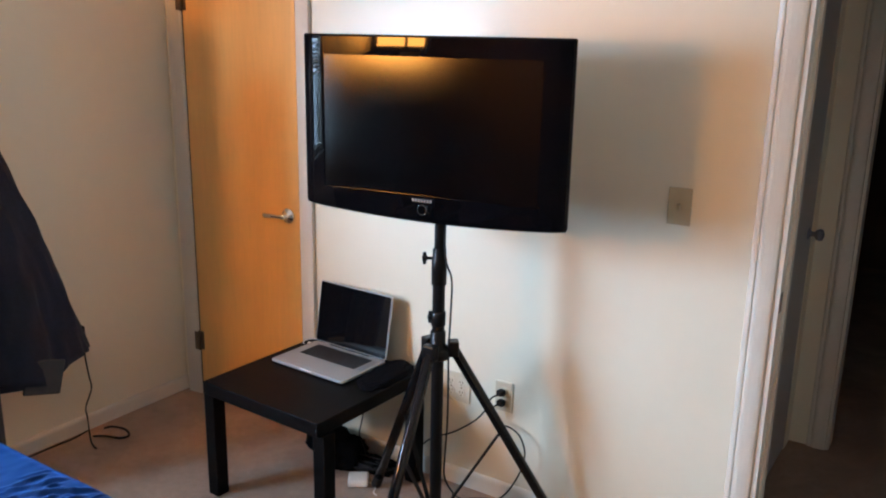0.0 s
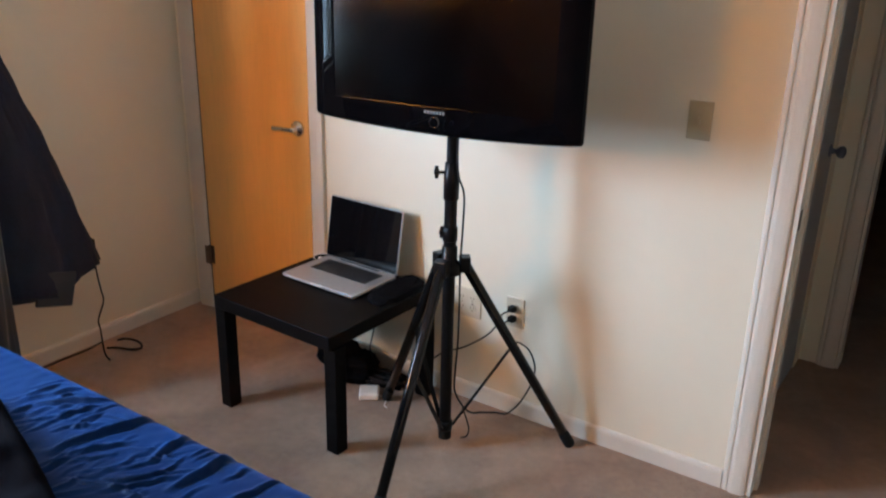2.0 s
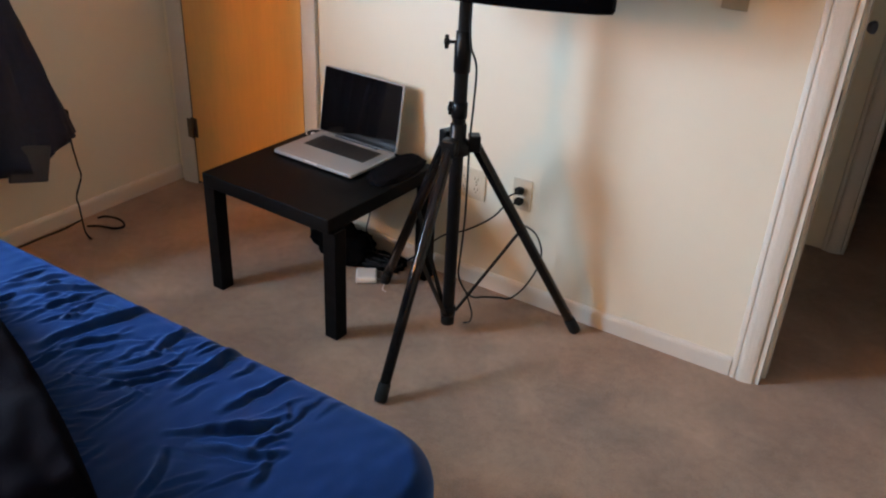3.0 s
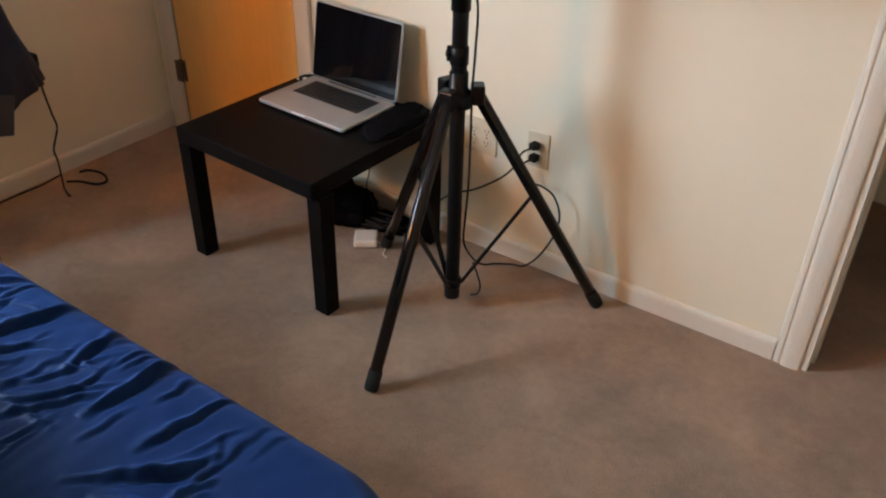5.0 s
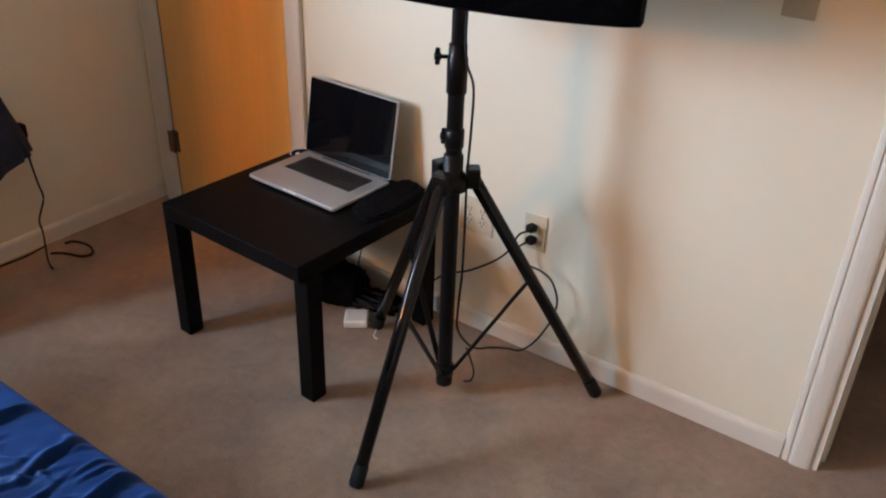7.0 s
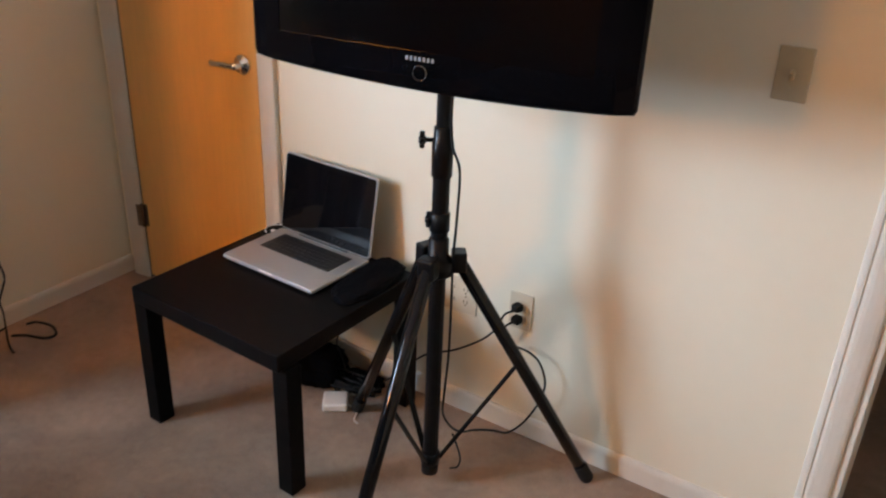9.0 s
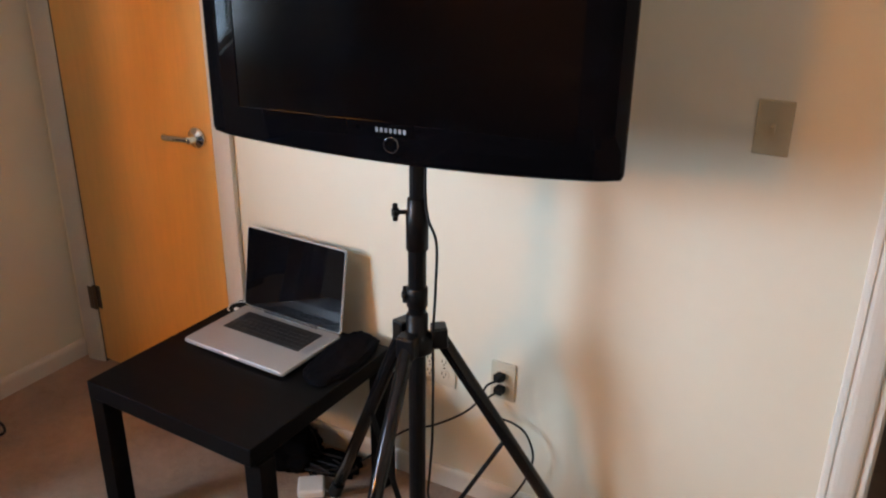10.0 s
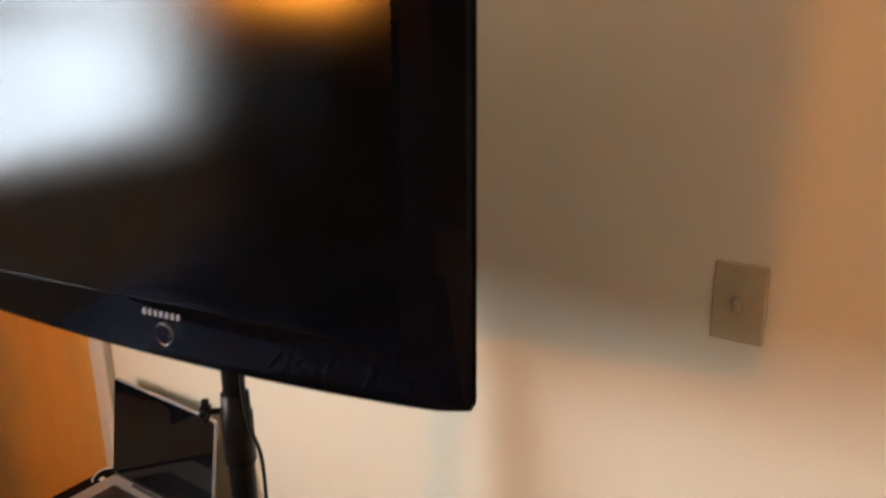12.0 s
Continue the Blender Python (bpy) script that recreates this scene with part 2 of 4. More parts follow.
def spans(boxes):
    bm = bmesh.new()
    for x0, x1, y0, y1, z0, z1 in boxes:
        box(bm, ((x0 + x1) / 2, (y0 + y1) / 2, (z0 + z1) / 2), (x1 - x0, y1 - y0, z1 - z0))
    return bm


def lathe(bm, profile, m=None, sides=20):
    """Turns (radius, height) pairs round z, closing both ends."""
    m = m or Matrix.Identity(4)
    rings = []
    for r, z in profile:
        rings.append([bm.verts.new(m @ Vector((r * math.cos(2 * math.pi * i / sides), r * math.sin(2 * math.pi * i / sides), z))) for i in range(sides)])
    for a, b in zip(rings, rings[1:]):
        for i in range(sides):
            bm.faces.new((a[i], a[(i + 1) % sides], b[(i + 1) % sides], b[i]))
    bm.faces.new(rings[0][::-1])
    bm.faces.new(rings[-1])
    return bm


def turned(profile, m=None, sides=20):
    return lathe(bmesh.new(), profile, m, sides)


def axis(a, b):
    """A pose at a with z towards b."""
    d = Vector(b) - Vector(a)
    return Matrix.Translation(a) @ d.to_track_quat("Z", "Y").to_matrix().to_4x4()


def rod(a, b, r0, r1=None, sides=16, bm=None):
    """A tube from a to b with slightly rounded ends."""
    r1 = r0 if r1 is None else r1
    n = (Vector(b) - Vector(a)).length
    e = min(0.003, r0 * 0.3)
    return lathe(bm or bmesh.new(), [(r0 - e, 0), (r0, e), (r1, n - e), (r1 - e, n)], axis(a, b), sides)


def smooth_line(points, n=8):
    """Catmull-Rom through the points."""
    p = [Vector(q) for q in points]
    p = [p[0] * 2 - p[1], *p, p[-1] * 2 - p[-2]]
    out = []
    for i in range(1, len(p) - 2):
        for k in range(n):
            t = k / n
            out.append(0.5 * (2 * p[i] + (p[i + 1] - p[i - 1]) * t + (2 * p[i - 1] - 5 * p[i] + 4 * p[i + 1] - p[i + 2]) * t * t
                              + (3 * p[i] - p[i - 1] - 3 * p[i + 1] + p[i + 2]) * t ** 3))
    out.append(p[-2])
    return out


def cord(points, r, sides=8, n=8, bm=None):
    """A cable swept along a smooth line."""
    line = smooth_line(points, n)
    bm = bm or bmesh.new()
    rings = []
    for i, q in enumerate(line):
        d = (line[min(i + 1, len(line) - 1)] - line[max(i - 1, 0)]).normalized()
        s = d.cross(Vector((0.13, 0.21, 0.97))).normalized()
        u = s.cross(d)
        rings.append([bm.verts.new(q + r * (math.cos(2 * math.pi * k / sides) * s + math.sin(2 * math.pi * k / sides) * u)) for k in range(sides)])
    for a, b in zip(rings, rings[1:]):
        for k in range(sides):
            bm.faces.new((a[k], a[(k + 1) % sides], b[(k + 1) % sides], b[k]))
    bm.faces.new(rings[0][::-1])
    bm.faces.new(rings[-1])
    return bm


def extrude_profile(profile, a, b, up, out):
    """A moulding: a profile of (out, up) pairs swept from a to b, closed."""
    bm = bmesh.new()
    a, b, up, out = Vector(a), Vector(b), Vector(up), Vector(out)
    r0 = [bm.verts.new(a + out * o + up * u) for o, u in profile]
    r1 = [bm.verts.new(b + out * o + up * u) for o, u in profile]
    n = len(profile)
    for i in range(n):
        bm.faces.new((r0[i], r0[(i + 1) % n], r1[(i + 1) % n], r1[i]))
    bm.faces.new(r0[::-1])
    bm.faces.new(r1)
    return bm


def structure(name, bm, material, label, smooth=False):
    return tagged(mesh_object(name, bm, material, smooth), label, name.split("_")[0], kind="structure")


# ---- structure: the bedroom ----
XE, YS, ZC = 4.10, -4.80, 2.44
WIN_Y0, WIN_Y1, WIN_Z0, WIN_Z1 = -2.86, -1.54, 0.96, 2.05
DOOR_X0, DOOR_X1 = 0.112, 0.760
HALL_X0, HALL_X1 = 2.614, 3.40

structure("floor", span(-0.12, XE + 0.12, YS - 0.12, 4.6, -0.08, 0.0), M_CARPET, "worn beige cut-pile bedroom carpet")
structure("ceiling", span(-0.12, XE + 0.12, YS - 0.12, 4.6, ZC, ZC + 0.1), M_CEIL, "plain white painted ceiling")
structure("wall_north", spans([(-0.12, DOOR_X0, 0, 0.12, 0, ZC), (DOOR_X0, DOOR_X1, 0, 0.12, 2.05, ZC), (DOOR_X1, HALL_X0, 0, 0.12, 0, ZC),
                               (HALL_X0, HALL_X1, 0, 0.12, 2.06, ZC), (HALL_X1, XE + 0.12, 0, 0.12, 0, ZC)]), M_WALL, "cream painted wall with closet door and doorway")
structure("wall_west", spans([(-0.12, 0, YS, WIN_Y0, 0, ZC), (-0.12, 0, WIN_Y0, WIN_Y1, 0, WIN_Z0), (-0.12, 0, WIN_Y0, WIN_Y1, WIN_Z1, ZC),
                              (-0.12, 0, WIN_Y1, 0, 0, ZC)]), M_WALL, "cream painted wall with the bedroom window")
# out of view; its dark colour holds down reflections and bounced light
structure("wall_south", span(-0.12, XE + 0.12, YS - 0.12, YS, 0, ZC), M_DIMWALL, "unseen back wall, darkened so reflections stay dim")
structure("wall_east", span(XE, XE + 0.12, YS, 0, 0, ZC), M_WALL3, "plain beige painted wall")
structure("wall_closet", spans([(-0.12, 1.6, 0.70, 0.80, 0, ZC), (1.5, 1.6, 0.12, 0.70, 0, ZC), (-0.12, -0.02, 0.12, 0.70, 0, ZC)]), M_WALL, "plain closet wall behind the closed door")

# baseboards with an eased top edge
BASE = [(0, 0), (0.012, 0), (0.012, 0.052), (0.010, 0.060), (0.006, 0.066), (0, 0.068)]
structure("baseboard", extrude_profile(BASE, (DOOR_X1 + 0.082, 0, 0), (HALL_X0 - 0.082, 0, 0), (0, 0, 1), (0, -1, 0)), M_TRIM, "low white painted wooden baseboard")
structure("baseboard_west", extrude_profile(BASE, (0, YS, 0), (0, -0.002, 0), (0, 0, 1), (1, 0, 0)), M_TRIM, "low white painted wooden baseboard")
structure("baseboard_east", extrude_profile(BASE, (HALL_X1 + 0.082, 0, 0), (XE, 0, 0), (0, 0, 1), (0, -1, 0)), M_TRIM, "low white painted wooden baseboard")

# door casings: rounded backband, groove and a flat inner band
CASING = [(0, 0), (0.006, 0), (0.010, 0.003), (0.0125, 0.010), (0.013, 0.0165), (0.0095, 0.0185), (0.0095, 0.0205), (0.0135, 0.0225), (0.0165, 0.027),
          (0.0175, 0.036), (0.0165, 0.050), (0.0145, 0.062), (0.012, 0.070), (0.009, 0.0745), (0, 0.076)]
PLAIN = [(0, 0), (0.016, 0), (0.018, 0.003), (0.017, 0.030), (0.013, 0.055), (0.011, 0.070), (0.008, 0.074), (0, 0.076)]


def casing(name, profile, x_in, sign, top):
    """An upright of moulded trim beside an opening; sign points away from the opening."""
    outer = x_in + sign * 0.080
    return structure(name, extrude_profile(profile, (outer, 0, 0), (outer, 0, top), (-sign, 0, 0), (0, -1, 0)), M_TRIM, "white painted moulded door casing")


casing("trim_closet_left", PLAIN, DOOR_X0 + 0.002, -1, 2.12)
casing("trim_closet_right", PLAIN, DOOR_X1 - 0.002, 1, 2.12)
# a solid near-black strip stands in for the shade in the door gap
structure("trim_closet_gap", spans([(DOOR_X0 - 0.004, DOOR_X0 + 0.0035, -0.0015, 0.05, 0, 2.05)]), M_SLOT, "solid dark strip for the shaded gap beside the closet door")
structure("trim_closet_head", extrude_profile(PLAIN, (DOOR_X0 - 0.002, 0, 2.13), (DOOR_X1 + 0.002, 0, 2.13), (0, 0, -1), (0, -1, 0)), M_TRIM, "white painted moulded door casing")
casing("trim_doorway_left", CASING, HALL_X0, -1, 2.14)
casing("trim_doorway_right", CASING, HALL_X1, 1, 2.14)
structure("trim_doorway_head", extrude_profile(CASING, (HALL_X0, 0, 2.14), (HALL_X1, 0, 2.14), (0, 0, -1), (0, -1, 0)), M_TRIM, "white painted moulded door casing")

# jamb of the open doorway with its stop and strike plate
jamb = structure("trim_jamb", spans([(HALL_X0 - 0.004, HALL_X0 + 0.012, -0.003, 0.123, 0, 2.05), (HALL_X1 - 0.012, HALL_X1 + 0.004, -0.003, 0.123, 0, 2.05),
                                     (HALL_X0 + 0.012, HALL_X1 - 0.012, -0.003, 0.123, 2.034, 2.05),
                                     (HALL_X0 + 0.012, HALL_X0 + 0.022, 0.045, 0.085, 0, 2.034)]), M_TRIM, "cream painted door jamb of the open doorway")
part("strike_plate", span(HALL_X0 + 0.012, HALL_X0 + 0.0135, 0.004, 0.034, 0.905, 0.965, 0.0005), M_BRONZE, jamb, "dark bronze strike plate")


# closet door: flush veneer leaf, lever handle, butt hinges
door = tagged(new("door_1"), "closed amber birch closet door with lever handle", "door", kind="structure")
part("leaf", span(DOOR_X0 + 0.004, DOOR_X1 - 0.004, -0.002, 0.033, 0.012, 2.045, 0.0015), M_DOOR, door)
part("stop", spans([(DOOR_X0, DOOR_X0 + 0.002, -0.001, 0.12, 0, 2.05), (DOOR_X1 - 0.002, DOOR_X1, -0.001, 0.12, 0, 2.05)]), M_TRIM, door, "white painted jamb lining")
for hz in (0.27, 1.80):
    bm = turned([(0.004, -0.004), (0.0065, 0), (0.0065, 0.088), (0.004, 0.092)], pose(DOOR_X0 + 0.006, -0.012, hz - 0.044), 12)
    box(bm, (DOOR_X0 + 0.016, -0.0035, hz), (0.022, 0.003, 0.088), 0.0008)
    box(bm, (DOOR_X0 - 0.006, -0.0195, hz), (0.020, 0.003, 0.088), 0.0008)
    part("hinge", bm, M_BRONZE, door, "dark bronze butt hinge", True)
hx, hz = 0.699, 0.942
handle = part("handle", turned([(0.020, 0), (0.032, 0.001), (0.033, 0.006), (0.030, 0.011), (0.016, 0.016), (0.0125, 0.022), (0.0115, 0.044), (0.009, 0.047)],
                               pose(hx, -0.002, hz, 90), 28), M_CHROME, door, "satin nickel lever handle", True)
lever = cord([(hx + 0.004, -0.045, hz), (hx - 0.02, -0.047, hz), (hx - 0.055, -0.049, hz - 0.001), (hx - 0.084, -0.046, hz - 0.003), (hx - 0.104, -0.040, hz - 0.004)], 0.0085, 12)
for v in lever.verts:
    v.co.z = hz + (v.co.z - hz) * (1.0 + 4 * max(0, (hx - 0.03) - v.co.x))
part("lever", lever, M_CHROME, handle, "", True)

# ---- structure: hall beyond the doorway ----
structure("wall_hall_west", spans([(2.44, 2.535, 0.12, 0.20, 0, ZC), (2.44, 2.535, 0.20, 1.02, 2.06, ZC), (2.44, 2.535, 1.02, 1.22, 0, ZC)]), M_WALL, "cream painted hall wall")
structure("wall_hall_north", spans([(1.4, 2.62, 1.22, 1.32, 0, ZC), (2.44, 2.684, 1.125, 1.22, 0, ZC), (2.684, 3.55, 1.125, 1.22, 2.06, ZC), (3.55, XE, 1.125, 1.22, 0, ZC)]), M_WALL, "cream painted hall wall with doorway")
structure("trim_hall", extrude_profile(CASING, (2.606, 1.125, 0), (2.606, 1.125, 2.14), (1, 0, 0), (0, -1, 0)), M_TRIM, "white painted casing of the dark doorway")
structure("trim_hall_jamb", span(2.683, 2.694, 1.122, 1.224, 0, 2.06), M_TRIM, "white painted jamb of the dark doorway")
# far room and hall end: the shade is in these walls' dark colour
structure("wall_far_room", spans([(1.3, 1.4, 1.22, 4.6, 0, ZC), (1.4, XE, 4.5, 4.6, 0, ZC)]), M_UNLIT, "far room wall, coloured dark brown for its shade")
structure("wall_hall_east", span(XE, XE + 0.12, 0.12, 4.6, 0, ZC), M_UNLIT, "hall end wall, coloured dark to deepen the hall shade")
hall_door = tagged(new("door_2"), "closed grey-white painted hall closet door", "door", kind="structure")
part("leaf", span(2.475, 2.533, 0.204, 1.016, 0.012, 2.055, 0.002), M_HALLDOOR, hall_door)
part("knob", turned([(0.024, 0), (0.026, 0.003), (0.011, 0.008), (0.009, 0.022), (0.019, 0.030), (0.024, 0.041), (0.021, 0.052), (0.009, 0.057)],
                    pose(2.533, 0.945, 0.955, 0, 90), 20), M_KNOB, hall_door, "dull pewter door knob", True)

# ---- structure: west window with a half-lowered blind ----
win = tagged(new("window_1"), "white double-hung window with half-lowered blind", "window", kind="structure")
part("window_frame", spans([(-0.115, 0.002, WIN_Y0, WIN_Y0 + 0.045, WIN_Z0, WIN_Z1), (-0.115, 0.002, WIN_Y1 - 0.045, WIN_Y1, WIN_Z0, WIN_Z1),
                            (-0.115, 0.002, WIN_Y0 + 0.045, WIN_Y1 - 0.045, WIN_Z1 - 0.045, WIN_Z1), (-0.115, 0.002, WIN_Y0 + 0.045, WIN_Y1 - 0.045, WIN_Z0, WIN_Z0 + 0.04)]), M_TRIM, win)
part("meeting_rail", span(-0.085, -0.055, WIN_Y0 + 0.045, WIN_Y1 - 0.045, 1.49, 1.53, 0.003), M_TRIM, win)
part("window_sill", span(0.0025, 0.05, WIN_Y0 - 0.06, WIN_Y1 + 0.06, WIN_Z0 - 0.025, WIN_Z0, 0.005), M_TRIM, win)
for z0, z1 in ((WIN_Z0 + 0.04, 1.49), (1.53, WIN_Z1 - 0.045)):
    pane = part("pane", span(-0.072, -0.068, WIN_Y0 + 0.045, WIN_Y1 - 0.045, z0, z1), M_PANE, win)
    pane.visible_shadow = False
structure("trim_window_left", extrude_profile(PLAIN, (0, WIN_Y0 - 0.078, WIN_Z0 + 0.001), (0, WIN_Y0 - 0.078, WIN_Z1 + 0.078), (0, 1, 0), (1, 0, 0)), M_TRIM, "white painted window casing")
structure("trim_window_right", extrude_profile(PLAIN, (0, WIN_Y1 + 0.078, WIN_Z0 + 0.001), (0, WIN_Y1 + 0.078, WIN_Z1 + 0.078), (0, -1, 0), (1, 0, 0)), M_TRIM, "white painted window casing")
structure("trim_window_head", extrude_profile(PLAIN, (0, WIN_Y0, WIN_Z1 + 0.078), (0, WIN_Y1, WIN_Z1 + 0.078), (0, 0, -1), (1, 0, 0)), M_TRIM, "white painted window casing")
blind = thing("window_blind", (-0.025, (WIN_Y0 + WIN_Y1) / 2, 2.0), "white horizontal slat blind, half lowered", "blind")
BW = WIN_Y1 - WIN_Y0 - 0.11
part("headrail", boxed((0, 0, -0.012), (0.035, BW, 0.03), 0.003), M_WHITEPL, blind)
first = part("slat", boxed((0, 0, 0), (0.034, BW, 0.0012)), M_WHITEPL, blind)
for k in range(15):
    s = first if k == 0 else new("slat", first.data)
    s.parent = blind
    s.matrix_basis = pose(0, 0, -0.045 - 0.034 * k, 0, 28, 0)
part("bottom_rail", boxed((0, 0, -0.045 - 0.034 * 15), (0.03, BW, 0.014), 0.003), M_WHITEPL, blind)
structure("ground", span(-60, -0.2, -40, 40, -0.7, -0.5), M_GROUND, "lawn outside the window")

# ---- side table ----
TZ = 0.45
table = thing("side_table", (1.117, -0.328, 0), "square black-brown side table with thick legs", "table", -2.2)
part("tabletop", boxed((0, 0, TZ - 0.025), (0.566, 0.566, 0.05), 0.003), M_TABLE, table)
for sx in (-1, 1):
    for sy in (-1, 1):
        # the legs are fixed slightly off their corners
        off_x, off_y = (0.012 if sx == 1 else 0.0), (0.017 if (sx, sy) == (1, -1) else 0.0)
        part("leg", boxed((sx * 0.2565 + off_x, sy * 0.2565 + off_y, 0.2), (0.052, 0.052, 0.40), 0.0025), M_TABLE, table)

# ---- laptop, open ----
laptop = thing("laptop", (1.085, -0.214, TZ), "open silver aluminium laptop with dark display", "laptop", -2.4)
LW, LD = 0.364, 0.249


def slab(w, d, h, r, z0, bevel=0.002):
    """A flat slab with rounded plan corners, centred in x and y."""
    bm = bmesh.new()
    ring = []
    for cx, cy, a0 in ((w / 2 - r, d / 2 - r, 0), (-w / 2 + r, d / 2 - r, 90), (-w / 2 + r, -d / 2 + r, 180), (w / 2 - r, -d / 2 + r, 270)):
        for k in range(6):
            a = radians(a0 + 18 * k)
            ring.append((cx + r * math.cos(a), cy + r * math.sin(a)))
    n = len(ring)
    levels = []
    for z, inset in ((z0, bevel), (z0 + bevel, 0), (z0 + h - bevel, 0), (z0 + h, bevel)):
        levels.append([bm.verts.new((x * (1 - 2 * inset / w), y * (1 - 2 * inset / d), z)) for x, y in ring])
    for a, b in zip(levels, levels[1:]):
        for i in range(n):
            bm.faces.new((a[i], a[(i + 1) % n], b[(i + 1) % n], b[i]))
    bm.faces.new(levels[0][::-1])
    bm.faces.new(levels[-1])
    return bm


base = part("base", slab(LW, LD, 0.0125, 0.010, 0.0065, 0.003), M_ALU, laptop)
for sx in (-1, 1):
    for sy in (-1, 1):
        part("foot", turned([(0.007, 0), (0.008, 0.001), (0.007, 0.0068)], pose(sx * 0.16, sy * 0.10, 0), 10), M_RUBBER, base)
part("keyboard_well", boxed((0, 0.040, 0.0192), (0.278, 0.108, 0.0012), 0.0004), M_KEYS, base, "black keyboard recess")
kb = [(14, 0.0, 0.010), (14, 0.0, 0.017), (14, 0.0, 0.017), (13, 0.0, 0.017), (12, 0.0, 0.017), (10, 0.0, 0.017)]
yk = 0.040 + 0.050
for ri, (cnt, _, hk) in enumerate(kb):
    pitch = 0.272 / cnt
    yk -= hk / 2 + 0.0007
    shared = None
    for k in range(cnt):
        if shared is None:
            ob = part("key", boxed((0, 0, 0), (pitch - 0.0028, hk - 0.0022, 0.0016), 0.0005, seg=1), M_KEYS, base)
            shared = ob.data
        else:
            ob = new("key", shared)
            ob.parent = base
        ob.matrix_basis = pose(-0.136 + (k + 0.5) * pitch, yk, 0.0204)
    yk -= hk / 2 + 0.0007
part("trackpad", boxed((0, -0.066, 0.0190), (0.105, 0.076, 0.0006), 0.0002), M_ALU, base, "smooth aluminium trackpad")
part("opening_notch", boxed((0, -LD / 2 + 0.0004, 0.0160), (0.055, 0.003, 0.003), 0.0008), M_WHITEPL, base, "bright thumb notch on the front edge")
for sx in (-1, 1):
    part("speaker_grille", boxed((sx * 0.158, 0.040, 0.0191), (0.020, 0.108, 0.0004)), M_SILVER, base)
lid_m = pose(0, LD / 2 - 0.006, 0.018, 90 - 9.5)
lid_bm = slab(LW + 0.002, 0.246, 0.008, 0.010, -0.008)
bmesh.ops.transform(lid_bm, matrix=lid_m @ pose(0, 0.123 + 0.004, 0), verts=lid_bm.verts)
lid = part("lid", lid_bm, M_ALU, laptop)
gl = slab(LW - 0.006, 0.239, 0.0012, 0.008, -0.0001, 0.0004)
bmesh.ops.transform(gl, matrix=lid_m @ pose(0, 0.123 + 0.004, 0), verts=gl.verts)
part("display", gl, M_GLASSY, lid, "switched-off glossy black display")
part("hinge", rod((-0.10, LD / 2 - 0.007, 0.0185), (0.10, LD / 2 - 0.007, 0.0185), 0.0055), M_KEYS, laptop, "black hinge barrel")
part("magnetic_plug", boxed((-LW / 2 - 0.010, 0.098, 0.011), (0.022, 0.012, 0.006), 0.002), M_WHITEPL, laptop, "white magnetic power plug")

# ---- tripod stand ----
PX, PY = 1.668, -0.346
stand = thing("tripod_stand", (PX, PY, 0), "black metal tripod stand holding a television", "stand")
LEGS = [(0.348, 0.263), (0.036, -0.422), (-0.358, 0.140)]
part("lower_pole", rod((0, 0, 0.05), (0, 0, 0.97), 0.0205), M_BLACK, stand)
part("pole_cap", turned([(0.015, 0), (0.0225, 0.004), (0.0225, 0.036), (0.0206, 0.040)], pose(0, 0, 0.040)), M_RUBBER, stand, "black rubber pole end cap", True)
part("upper_pole", rod((0, 0, 0.97), (0, 0, 1.38), 0.0172), M_BLACK, stand)
clamp = part("clamp_collar", turned([(0.0186, 0), (0.0245, 0.002), (0.025, 0.085), (0.0222, 0.090), (0.0215, 0.118), (0.0165, 0.121)], pose(0, 0, 0.905), 24), M_BLACK, stand, "", True)
hub = part("hub", turned([(0.0206, 0), (0.038, 0.002), (0.040, 0.006), (0.040, 0.032), (0.032, 0.042), (0.0250, 0.048), (0.0250, 0.092), (0.0206, 0.098)], pose(0, 0, 0.655), 24), M_BLACK, stand, "", True)


def wing_knob(parent, z, yaw, reach=0.016):
    """A screw with a four-lobed grip, pointing out from the pole."""
    m = pose(0, 0, z, 0, 0, yaw) @ pose(reach, 0, 0, 0, 90, 0)
    bm = turned([(0.005, 0), (0.005, 0.022), (0.008, 0.023), (0.011, 0.027), (0.011, 0.036), (0.007, 0.039)], m, 14)
    for a in (0, 90):
        box(bm, (0, 0, 0.031), (0.040, 0.011, 0.012), 0.004, m @ pose(0, 0, 0, 0, 0, a + 8))
    return part("knob", bm, M_BLACK, parent, "black lobed tightening knob")


